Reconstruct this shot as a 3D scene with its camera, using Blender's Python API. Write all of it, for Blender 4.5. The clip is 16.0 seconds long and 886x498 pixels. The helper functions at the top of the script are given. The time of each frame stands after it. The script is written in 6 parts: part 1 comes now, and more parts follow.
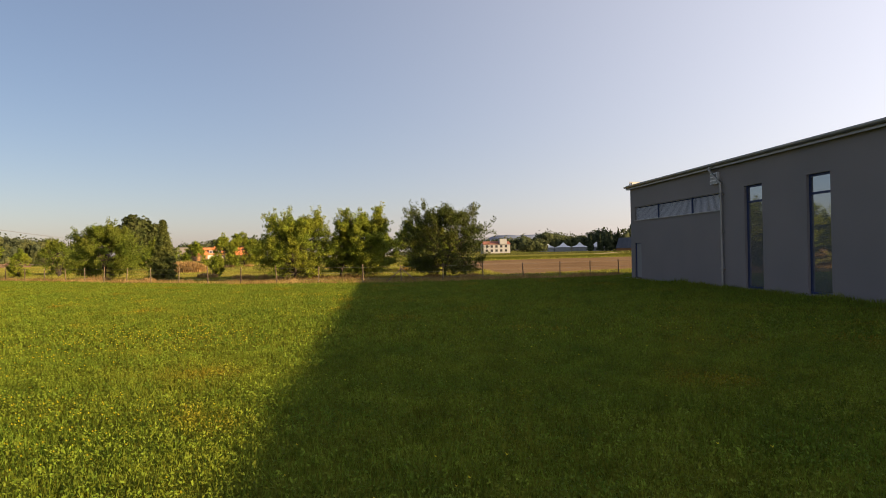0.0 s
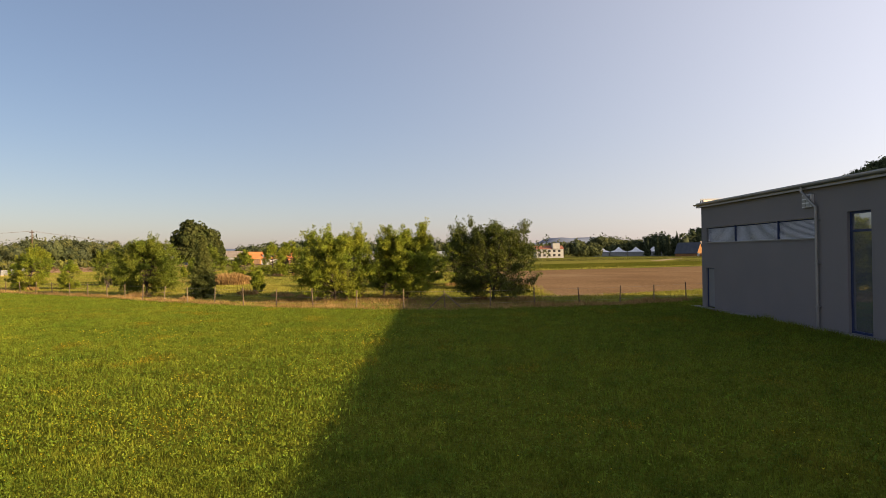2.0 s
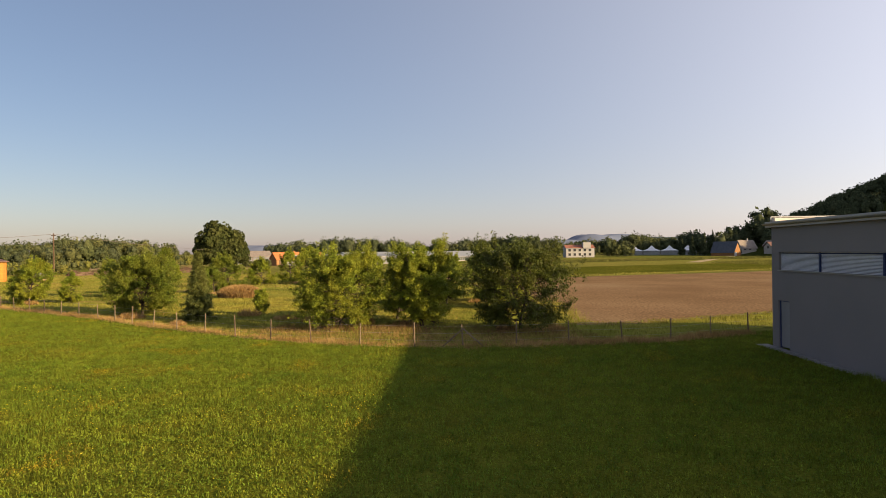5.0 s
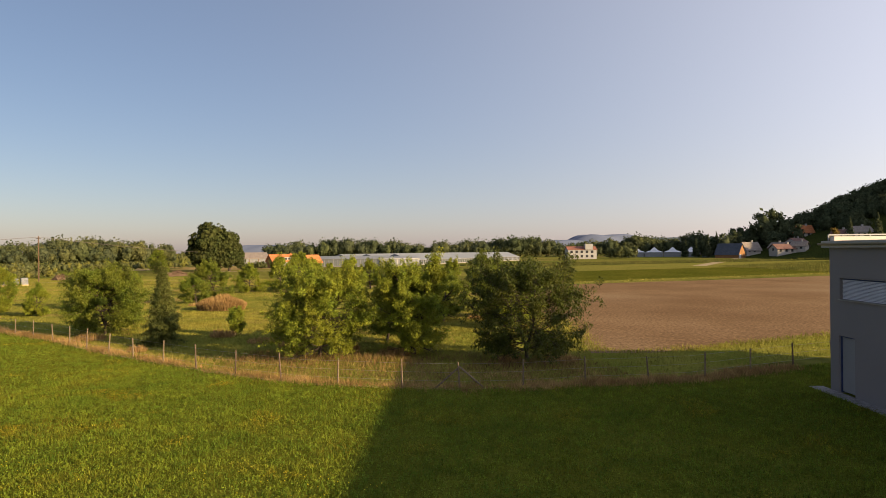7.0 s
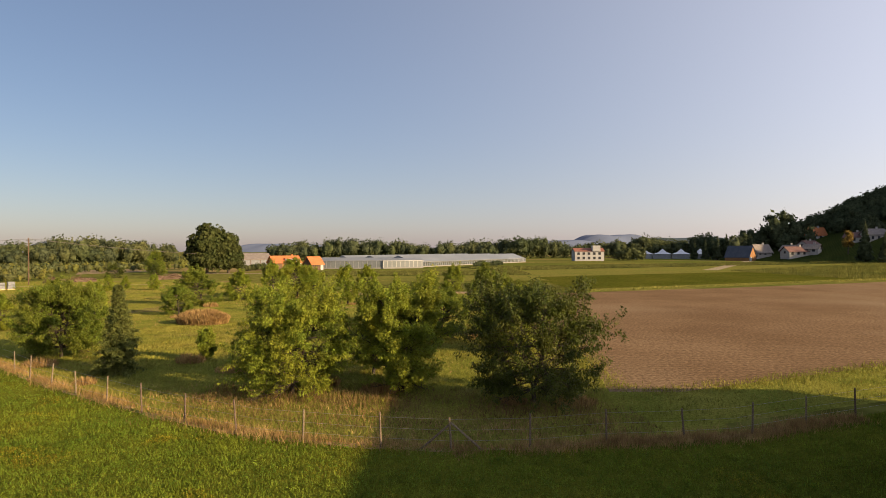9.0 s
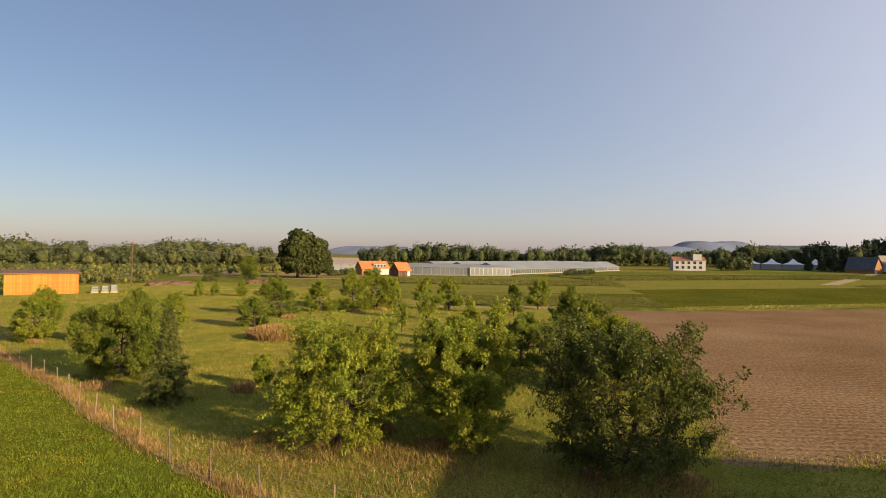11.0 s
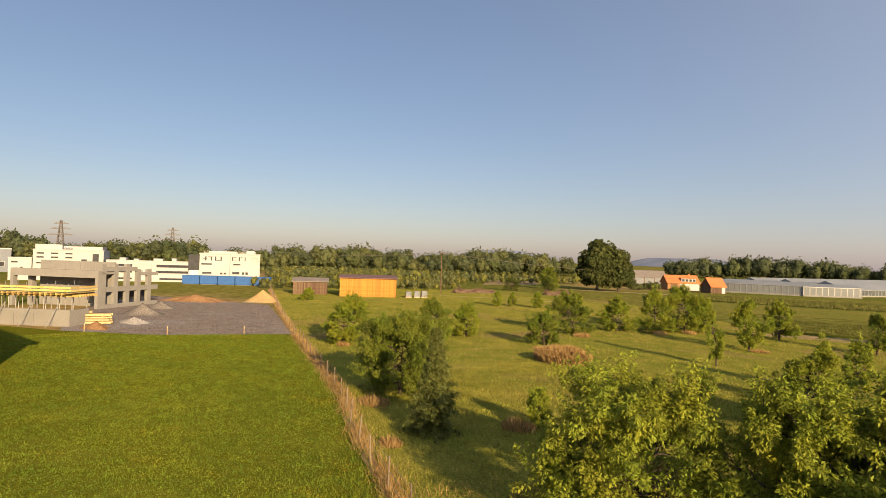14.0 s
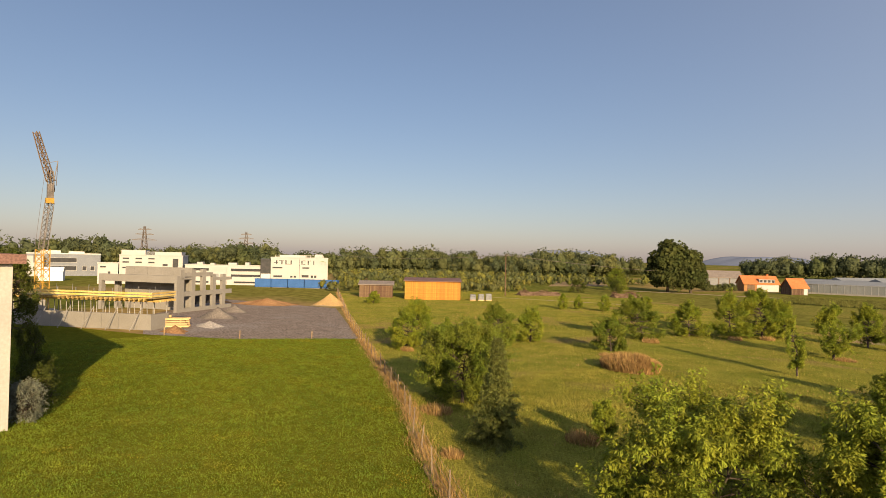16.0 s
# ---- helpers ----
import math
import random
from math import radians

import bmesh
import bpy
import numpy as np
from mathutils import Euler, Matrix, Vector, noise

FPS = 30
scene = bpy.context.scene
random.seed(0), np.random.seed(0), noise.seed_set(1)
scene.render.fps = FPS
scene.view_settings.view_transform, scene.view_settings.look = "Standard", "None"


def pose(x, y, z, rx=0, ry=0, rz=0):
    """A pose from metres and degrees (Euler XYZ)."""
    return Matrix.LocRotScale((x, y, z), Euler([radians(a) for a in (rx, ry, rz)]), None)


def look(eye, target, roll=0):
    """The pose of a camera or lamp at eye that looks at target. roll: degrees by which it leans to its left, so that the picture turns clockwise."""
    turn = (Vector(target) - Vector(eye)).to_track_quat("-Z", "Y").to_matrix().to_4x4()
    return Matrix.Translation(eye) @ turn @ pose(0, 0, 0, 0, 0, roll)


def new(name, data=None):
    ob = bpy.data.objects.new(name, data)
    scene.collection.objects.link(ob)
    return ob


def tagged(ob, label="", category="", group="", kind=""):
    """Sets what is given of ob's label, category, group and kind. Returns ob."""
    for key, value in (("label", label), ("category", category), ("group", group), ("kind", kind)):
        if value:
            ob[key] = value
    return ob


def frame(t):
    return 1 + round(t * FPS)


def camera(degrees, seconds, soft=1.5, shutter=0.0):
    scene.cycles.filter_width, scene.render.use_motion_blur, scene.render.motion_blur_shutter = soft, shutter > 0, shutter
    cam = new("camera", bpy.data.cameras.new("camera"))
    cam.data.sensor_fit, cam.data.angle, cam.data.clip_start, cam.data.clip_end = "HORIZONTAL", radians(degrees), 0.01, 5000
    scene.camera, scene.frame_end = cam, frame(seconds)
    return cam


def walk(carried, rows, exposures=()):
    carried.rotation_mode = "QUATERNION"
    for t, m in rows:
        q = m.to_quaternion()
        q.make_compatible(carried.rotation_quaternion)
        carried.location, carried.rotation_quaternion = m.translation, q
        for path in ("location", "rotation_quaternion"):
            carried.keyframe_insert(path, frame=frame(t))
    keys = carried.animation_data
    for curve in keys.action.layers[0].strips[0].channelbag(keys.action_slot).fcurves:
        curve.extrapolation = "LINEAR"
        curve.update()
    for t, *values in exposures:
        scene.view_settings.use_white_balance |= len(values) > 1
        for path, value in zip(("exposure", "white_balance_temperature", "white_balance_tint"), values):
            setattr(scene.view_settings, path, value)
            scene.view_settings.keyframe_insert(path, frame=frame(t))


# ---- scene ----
cam = camera(71.0, 16.0, soft=0.7)
# seconds, x, y, z, yaw, pitch, roll
ROWS = [
    (0.0, -0.104, -0.946, 1.787, 0.014, 0.195, 1.071),
    (0.5, -0.054, -0.206, 2.093, 2.622, 0.318, 0.979),
    (1.0, 0.015, 0.531, 2.389, 3.383, 0.410, 0.895),
    (1.5, 0.087, 1.250, 2.671, 4.030, 0.475, 0.813),
    (2.0, 0.153, 1.941, 2.924, 4.809, 0.463, 0.714),
    (2.5, 0.212, 2.608, 3.173, 5.481, 0.481, 0.623),
    (3.0, 0.258, 3.258, 3.417, 6.174, 0.498, 0.553),
    (3.5, 0.291, 3.908, 3.652, 6.770, 0.481, 0.504),
    (6.0, 0.138, 9.079, 4.771, 7.522, 0.023, 0.708),
    (6.5, -0.001, 10.132, 4.996, 7.354, 0.100, 0.637),
    (7.0, -0.031, 11.315, 5.200, 7.520, 0.144, 0.537),
    (7.5, -0.028, 12.509, 5.343, 7.691, 0.063, 0.489),
    (8.0, -0.038, 13.759, 5.479, 7.838, 0.039, 0.388),
    (10.5, -0.126, 18.661, 7.011, 10.210, 0.388, -0.262),
    (11.0, -0.029, 19.940, 7.087, 16.391, 0.435, -0.558),
    (11.5, -0.280, 21.441, 7.117, 22.269, 0.435, -0.935),
    (12.0, -0.904, 22.859, 7.091, 28.257, 0.511, -1.278),
    (12.5, -1.509, 23.984, 7.095, 32.370, 0.741, -1.524),
    (13.0, -1.938, 24.676, 7.146, 36.344, 0.881, -1.669),
    (13.5, -2.134, 25.163, 7.225, 40.215, 0.901, -1.749),
    (14.0, -2.300, 25.464, 7.328, 43.788, 0.862, -1.747),
    (14.5, -2.375, 25.633, 7.446, 46.885, 0.775, -1.707),
    (15.0, -2.372, 25.696, 7.595, 48.434, 0.764, -1.609),
    (15.5, -2.305, 25.699, 7.694, 49.119, 0.764, -1.474),
    (16.0, -2.247, 25.666, 7.730, 49.783, 0.757, -1.293),
]
EXPOSURES = [(0.0, 0.68, 7250, 12), (7.0, 0.58, 7150, 12), (10.5, 0.5, 6950, 12), (12.5, 0.75, 7350, 12), (14.0, 0.6, 7250, 12), (16.0, 0.5, 7150, 12)]
walk(cam, [(t, pose(x, y, z, 90 + pitch, roll, yaw)) for t, x, y, z, yaw, pitch, roll in ROWS], EXPOSURES)

# ---- light ----
SUN_DIR = Vector((15.6, -6.3, 5.0)).normalized()
world = bpy.data.worlds.new("sky")
scene.world = world
world.use_nodes = True
wn = world.node_tree
sky = wn.nodes.new("ShaderNodeTexSky")
sky.sky_type, sky.sun_disc = "NISHITA", False
sky.sun_elevation, sky.sun_rotation = math.asin(SUN_DIR.z), math.atan2(SUN_DIR.x, SUN_DIR.y)
sky.air_density, sky.dust_density, sky.ozone_density, sky.altitude = 1.0, 1.0, 2.5, 300
haze = wn.nodes.new("ShaderNodeHueSaturation")
haze.inputs["Saturation"].default_value = 1.02
warm = wn.nodes.new("ShaderNodeMix")
warm.data_type, warm.blend_type = "RGBA", "MULTIPLY"
warm.inputs[0].default_value, warm.inputs[7].default_value = 1.0, (1.06, 0.985, 1.0, 1.0)
wn.links.new(sky.outputs[0], haze.inputs["Color"])
wn.links.new(haze.outputs[0], warm.inputs[6])
# hazy glow round the sun and along the horizon
way_out = wn.nodes.new("ShaderNodeTexCoord").outputs["Generated"]


def wmath(op, a, b=None, c=None):
    n = wn.nodes.new("ShaderNodeMath")
    n.operation = op
    for i, v in enumerate((a, b, c)):
        if isinstance(v, (int, float)):
            n.inputs[i].default_value = v
        elif v is not None:
            wn.links.new(v, n.inputs[i])
    return n.outputs[0]


def glow(fac, colour, under):
    m = wn.nodes.new("ShaderNodeMix")
    m.data_type, m.blend_type, m.clamp_factor = "RGBA", "ADD", False
    m.inputs[7].default_value = (*colour, 1.0)
    wn.links.new(fac, m.inputs[0])
    wn.links.new(under, m.inputs[6])
    return m.outputs[2]


dot = wn.nodes.new("ShaderNodeVectorMath")
dot.operation = "DOT_PRODUCT"
dot.inputs[1].default_value = SUN_DIR
wn.links.new(way_out, dot.inputs[0])
sep = wn.nodes.new("ShaderNodeSeparateXYZ")
wn.links.new(way_out, sep.inputs[0])
near_sun = wmath("POWER", wmath("MULTIPLY_ADD", dot.outputs["Value"], 0.5, 0.5), 2.0)
low_haze = wmath("POWER", wmath("SUBTRACT", 1.0, wmath("MINIMUM", wmath("ABSOLUTE", sep.outputs[2]), 1.0)), 9.0)
air = glow(near_sun, (16.1, 15.2, 15.6), warm.outputs[2])
air = glow(low_haze, (0.8, 0.5, 1.3), air)
# the blue is deepest half way up and thins out overhead
height = wmath("MAXIMUM", sep.outputs[2], 0.0)
air = glow(wmath("MULTIPLY", height, wmath("POWER", wmath("SUBTRACT", 1.0, height), 1.5)), (4.4, 6.4, 10.2), air)
dim = wn.nodes.new("ShaderNodeMix")
dim.data_type, dim.blend_type = "RGBA", "MULTIPLY"
dim.inputs[7].default_value = (0.13, 0.25, 0.44, 1.0)
wn.links.new(wmath("POWER", height, 1.7), dim.inputs[0])
wn.links.new(air, dim.inputs[6])
wn.links.new(dim.outputs[2], wn.nodes["Background"].inputs[0])
wn.nodes["Background"].inputs[1].default_value = 0.06
sun_data = bpy.data.lights.new("sun", "SUN")
sun_data.energy, sun_data.angle, sun_data.color = 7.4, radians(0.6), (1.0, 0.77, 0.46)
sun = new("sun", sun_data)
sun.matrix_world = look(SUN_DIR * 100, (0, 0, 0))

# ---- materials ----


def mat(name, c1, c2, scale=2.0, fine=25.0, rough=0.85, bump=0.3, metal=0.0, spec=0.12, vary=0.0, island=0.0, place="Object",
        c3=None, c3_scale=0.3, c3_edge=(0.5, 0.65), stretch=(1, 1, 1), leafy=0.0, bump_dist=0.02, rows=None, grit=0.45):
    """Two colours mixed by a coarse noise, broken up by a fine one, with relief; c3: patches of a third colour."""
    m = bpy.data.materials.new(name)
    m.use_nodes = True
    nt = m.node_tree
    nodes, link = nt.nodes, nt.links.new
    bsdf = nodes["Principled BSDF"]
    if place == "World":
        coord = nodes.new("ShaderNodeNewGeometry").outputs["Position"]
    else:
        coord = nodes.new("ShaderNodeTexCoord").outputs[place]
    if stretch != (1, 1, 1):
        mp = nodes.new("ShaderNodeMapping")
        mp.inputs["Scale"].default_value = stretch
        link(coord, mp.inputs[0])
        coord = mp.outputs[0]

    def noise_at(s, detail=4.0):
        n = nodes.new("ShaderNodeTexNoise")
        n.inputs["Scale"].default_value, n.inputs["Detail"].default_value = s, detail
        link(coord, n.inputs["Vector"])
        return n.outputs["Fac"]

    def ramp(fac, a, b):
        r = nodes.new("ShaderNodeMapRange")
        r.inputs[1].default_value, r.inputs[2].default_value = a, b
        link(fac, r.inputs[0])
        return r.outputs[0]

    def mixed(fac, a, b, mode="MIX"):
        x = nodes.new("ShaderNodeMix")
        x.data_type, x.blend_type = "RGBA", mode
        for sock, val in ((x.inputs[0], fac), (x.inputs[6], a), (x.inputs[7], b)):
            if isinstance(val, bpy.types.NodeSocket):
                link(val, sock)
            else:
                sock.default_value = val if isinstance(val, float) else (*val, 1.0)
        return x.outputs[2]

    small = noise_at(fine, 5.0)
    col = mixed(ramp(noise_at(scale), 0.35, 0.65), c1, c2)
    if c3:
        col = mixed(ramp(noise_at(c3_scale, 3.0), *c3_edge), col, c3)
    col = mixed(ramp(small, 0.3, 0.7), mixed(grit, col, (0.0, 0.0, 0.0)), mixed(grit * 0.55, col, (1.0, 1.0, 1.0), "SOFT_LIGHT"))
    relief = small
    if rows:
        spacing, angle, strength, dark = rows
        turn = nodes.new("ShaderNodeMapping")
        turn.inputs["Rotation"].default_value = (0, 0, -angle)
        link(coord, turn.inputs[0])
        wave = nodes.new("ShaderNodeTexWave")
        wave.bands_direction = "Y"
        wave.inputs["Scale"].default_value = 0.314 / spacing
        wave.inputs["Distortion"].default_value, wave.inputs["Detail"].default_value, wave.inputs["Detail Scale"].default_value = 1.2, 3.0, 4.0
        link(turn.outputs[0], wave.inputs["Vector"])
        # Wave troughs are shaded darker in the colour, besides the relief.
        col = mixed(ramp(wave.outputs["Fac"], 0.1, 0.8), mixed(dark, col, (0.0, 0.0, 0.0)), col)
        add = nodes.new("ShaderNodeMath")
        add.operation = "MULTIPLY_ADD"
        add.inputs[1].default_value = strength
        link(wave.outputs["Fac"], add.inputs[0])
        link(small, add.inputs[2])
        relief = add.outputs[0]
    for amount, src in ((vary, "obj"), (island, "isl")):
        if amount:
            if src == "obj":
                rnd = nodes.new("ShaderNodeObjectInfo").outputs["Random"]
            else:
                rnd = nodes.new("ShaderNodeNewGeometry").outputs["Random Per Island"]
            hsv = nodes.new("ShaderNodeHueSaturation")
            r = nodes.new("ShaderNodeMapRange")
            r.inputs[3].default_value, r.inputs[4].default_value = 1 - amount, 1 + amount
            link(rnd, r.inputs[0])
            link(r.outputs[0], hsv.inputs["Value"])
            r2 = nodes.new("ShaderNodeMapRange")
            r2.inputs[3].default_value, r2.inputs[4].default_value = 0.5 - amount * 0.06, 0.5 + amount * 0.04
            link(rnd, r2.inputs[0])
            link(r2.outputs[0], hsv.inputs["Hue"])
            link(col, hsv.inputs["Color"])
            col = hsv.outputs[0]
    link(col, bsdf.inputs["Base Color"])
    bsdf.inputs["Roughness"].default_value, bsdf.inputs["Metallic"].default_value = rough, metal
    bsdf.inputs["Specular IOR Level"].default_value = spec
    if bump:
        b = nodes.new("ShaderNodeBump")
        b.inputs["Strength"].default_value, b.inputs["Distance"].default_value = bump, bump_dist
        link(relief, b.inputs["Height"])
        link(b.outputs[0], bsdf.inputs["Normal"])
    if leafy:
        tr = nodes.new("ShaderNodeBsdfTranslucent")
        link(col, tr.inputs[0])
        mx = nodes.new("ShaderNodeMixShader")
        mx.inputs[0].default_value = leafy
        link(bsdf.outputs[0], mx.inputs[1])
        link(tr.outputs[0], mx.inputs[2])
        link(mx.outputs[0], nodes["Material Output"].inputs[0])
    return m


def glass(name, tint=(0.02, 0.03, 0.035), metal=0.0):
    m = bpy.data.materials.new(name)
    m.use_nodes = True
    b = m.node_tree.nodes["Principled BSDF"]
    b.inputs["Base Color"].default_value = (*tint, 1)
    b.inputs["Roughness"].default_value, b.inputs["IOR"].default_value = 0.03, 1.5
    b.inputs["Specular IOR Level"].default_value, b.inputs["Metallic"].default_value = 0.8, metal
    return m


M_MEADOW = mat("meadow_soil_grass", (0.098, 0.109, 0.012), (0.128, 0.132, 0.017), 1.6, 14, place="World", bump=0.6, bump_dist=0.04, c3=(0.145, 0.145, 0.020), c3_scale=0.2, c3_edge=(0.55, 0.75), spec=0.0, rough=1.0)
M_ORCHARD = mat("orchard_grass", (0.154, 0.170, 0.028), (0.240, 0.223, 0.043), 0.35, 9, place="World", bump=0.8, bump_dist=0.06, c3=(0.24, 0.175, 0.068), c3_scale=0.11, c3_edge=(0.56, 0.66), spec=0.0, rough=1.0)
M_FARM = mat("field_ground", (0.105, 0.123, 0.025), (0.173, 0.156, 0.038), 0.02, 0.6, place="World", bump=0.3, c3=(0.271, 0.194, 0.080), c3_scale=0.012, c3_edge=(0.55, 0.62), spec=0.0, rough=1.0)
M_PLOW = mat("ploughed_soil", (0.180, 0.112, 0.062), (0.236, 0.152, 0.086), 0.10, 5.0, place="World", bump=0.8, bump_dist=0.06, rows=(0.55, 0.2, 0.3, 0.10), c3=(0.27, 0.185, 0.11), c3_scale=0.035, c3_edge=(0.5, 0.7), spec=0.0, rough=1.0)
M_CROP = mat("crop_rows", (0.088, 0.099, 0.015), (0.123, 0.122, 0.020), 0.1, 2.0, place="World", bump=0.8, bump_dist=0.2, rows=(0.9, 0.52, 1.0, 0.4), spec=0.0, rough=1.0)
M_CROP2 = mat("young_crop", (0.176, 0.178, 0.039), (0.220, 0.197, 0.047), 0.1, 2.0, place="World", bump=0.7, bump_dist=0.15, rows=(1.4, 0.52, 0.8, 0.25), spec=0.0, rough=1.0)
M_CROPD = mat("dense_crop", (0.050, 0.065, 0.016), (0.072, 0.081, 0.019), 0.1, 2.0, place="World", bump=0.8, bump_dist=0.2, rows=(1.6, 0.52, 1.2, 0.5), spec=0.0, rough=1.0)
M_CROPLEAF = mat("field_crop_leaf", (0.105, 0.112, 0.030), (0.135, 0.134, 0.038), 0.06, 0.5, place="World", rough=0.8, bump=0, spec=0.03, island=0.22, leafy=0.25)
M_GRAVEL = mat("gravel", (0.200, 0.163, 0.140), (0.265, 0.217, 0.186), 0.9, 5.0, place="World", bump=1.0, bump_dist=0.04, c3=(0.275, 0.245, 0.225), c3_scale=0.13, c3_edge=(0.52, 0.72), spec=0.0, rough=1.0, grit=0.6)
M_PATH = mat("pale_track", (0.38, 0.30, 0.2), (0.30, 0.25, 0.15), 0.5, 5.0, place="World", bump=0.3, spec=0.0, rough=1.0)
M_SAND = mat("ochre_sand", (0.42, 0.27, 0.11), (0.36, 0.24, 0.11), 0.8, 9.0, bump=0.6)
M_EARTH = mat("grey_gravel_heap", (0.135, 0.118, 0.105), (0.18, 0.158, 0.14), 0.9, 7.0, bump=0.8, spec=0.0)
M_REDEARTH = mat("reddish_earth", (0.23, 0.125, 0.062), (0.29, 0.165, 0.085), 0.9, 7.0, bump=0.7, spec=0.0)
M_PALEGRAVEL = mat("pale_gravel", (0.33, 0.3, 0.27), (0.39, 0.355, 0.32), 1.2, 9.0, bump=0.6, spec=0.0)
M_PLASTER = mat("grey_plaster", (0.185, 0.178, 0.179), (0.207, 0.195, 0.194), 0.35, 60, rough=0.92, bump=0.15, bump_dist=0.005, grit=0.12)
M_PLINTH = mat("pebble_strip", (0.2, 0.18, 0.17), (0.34, 0.32, 0.3), 6, 30, bump=0.8)
M_METAL = mat("zinc_sheet", (0.252, 0.252, 0.252), (0.300, 0.300, 0.294), 1.5, 40, rough=0.45, bump=0.05, metal=0.6, grit=0.12)
M_ROOFSHEET = mat("roof_sheet", (0.5, 0.45, 0.4), (0.56, 0.5, 0.44), 0.8, 30, rough=0.6, bump=0.05, grit=0.12)
M_BLIND = mat("aluminium_blind", (0.55, 0.56, 0.58), (0.6, 0.61, 0.63), 1, 30, rough=0.5, bump=0.03, metal=0.2, grit=0.12)
M_FRAME = mat("blue_frame", (0.03, 0.045, 0.11), (0.035, 0.05, 0.12), 2, 40, rough=0.45, bump=0.02)
M_DOORPAINT = mat("grey_door_paint", (0.21, 0.215, 0.22), (0.23, 0.235, 0.24), 1, 40, rough=0.6, bump=0.05, grit=0.12)
M_GLASS = glass("coated_window_glass", (0.30, 0.33, 0.37), 0.75)
M_WHITE = mat("white_render", (0.327, 0.321, 0.311), (0.360, 0.353, 0.343), 0.2, 15, rough=0.9, bump=0.05, grit=0.12)
M_OFFWHITE = mat("pale_panel", (0.305, 0.298, 0.288), (0.350, 0.342, 0.332), 0.2, 15, rough=0.8, bump=0.05, grit=0.12)
# Near black, for lettering and joints; also stands in for unlit insides.
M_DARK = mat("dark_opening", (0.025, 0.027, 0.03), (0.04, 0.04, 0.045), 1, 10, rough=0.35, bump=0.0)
M_BLUE = mat("blue_container_paint", (0.03, 0.09, 0.24), (0.035, 0.1, 0.27), 0.7, 12, rough=0.6, bump=0.05, grit=0.12)
M_CONCRETE = mat("raw_concrete", (0.180, 0.171, 0.156), (0.205, 0.195, 0.178), 0.5, 8, rough=0.9, bump=0.3, grit=0.12)
M_YELLOW = mat("yellow_formwork", (0.391, 0.272, 0.076), (0.468, 0.348, 0.136), 1.0, 12, rough=0.6, bump=0.1, vary=0.2, grit=0.25)
M_TIMBER = mat("pale_timber", (0.45, 0.3, 0.14), (0.55, 0.38, 0.2), 1.0, 14, rough=0.8, bump=0.3, vary=0.2)
M_STEEL = mat("steel_prop", (0.25, 0.25, 0.25), (0.35, 0.33, 0.31), 2, 20, rough=0.5, bump=0.1, metal=0.5)
M_CRANE_Y = mat("crane_yellow_paint", (0.315, 0.173, 0.030), (0.360, 0.203, 0.038), 1, 12, rough=0.5, bump=0.05)
M_CRANE_D = mat("crane_dark_steel", (0.1, 0.09, 0.085), (0.14, 0.12, 0.11), 1, 12, rough=0.5, bump=0.05)
M_CRANE_R = mat("crane_weathered_jib", (0.102, 0.066, 0.039), (0.132, 0.087, 0.051), 1, 12, rough=0.6, bump=0.05)
M_ORANGEWOOD = mat("orange_stained_boards", (0.37, 0.165, 0.032), (0.43, 0.195, 0.042), 0.6, 10, rough=0.7, bump=0.3, vary=0.12, stretch=(3, 3, 0.4))
M_OLDWOOD = mat("weathered_boards", (0.105, 0.066, 0.042), (0.140, 0.091, 0.059), 0.8, 10, rough=0.85, bump=0.5, vary=0.3, stretch=(3, 3, 0.4))
M_BARNWOOD = mat("warm_barn_boards", (0.25, 0.125, 0.05), (0.31, 0.16, 0.07), 0.8, 10, rough=0.8, bump=0.4, stretch=(3, 3, 0.4))
M_BROWNROOF = mat("brown_roof_sheet", (0.15, 0.085, 0.07), (0.18, 0.1, 0.085), 0.8, 12, rough=0.6, bump=0.1)
M_GREYROOF = mat("grey_shingle_roof", (0.2, 0.17, 0.15), (0.25, 0.21, 0.18), 0.8, 12, rough=0.85, bump=0.4)
M_TILE = mat("orange_roof_tiles", (0.4, 0.13, 0.05), (0.47, 0.165, 0.065), 0.4, 9, rough=0.8, bump=0.5, stretch=(1, 1, 3))
M_GHGLASS = mat("greenhouse_cladding", (0.152, 0.163, 0.168), (0.191, 0.202, 0.208), 0.1, 3, rough=0.4, bump=0.05, spec=0.4, grit=0.12)
M_GHWALL = mat("greenhouse_side_glass", (0.105, 0.115, 0.118), (0.135, 0.145, 0.148), 0.1, 3, rough=0.35, bump=0.05, spec=0.4, grit=0.12)
M_POST = mat("grey_fence_post", (0.15, 0.11, 0.075), (0.2, 0.15, 0.105), 2, 25, rough=0.9, bump=0.4, vary=0.25)
M_WIRE = mat("fence_wire", (0.3, 0.28, 0.25), (0.33, 0.3, 0.28), 2, 25, rough=0.6, bump=0, metal=0.5)
M_BARK = mat("bark", (0.054, 0.042, 0.033), (0.084, 0.066, 0.051), 3, 18, rough=0.95, bump=0.8)
M_LEAF_A = mat("bright_leaf", (0.157, 0.213, 0.025), (0.242, 0.259, 0.029), 0.6, 3, rough=0.6, bump=0, spec=0.10, island=0.22, leafy=0.27)
M_LEAF_B = mat("mid_leaf", (0.117, 0.162, 0.022), (0.174, 0.196, 0.028), 0.6, 3, rough=0.6, bump=0, spec=0.10, island=0.22, leafy=0.27)
M_LEAF_D = mat("dark_leaf", (0.061, 0.082, 0.015), (0.096, 0.108, 0.019), 0.6, 3, rough=0.5, bump=0, spec=0.14, island=0.24, leafy=0.28)
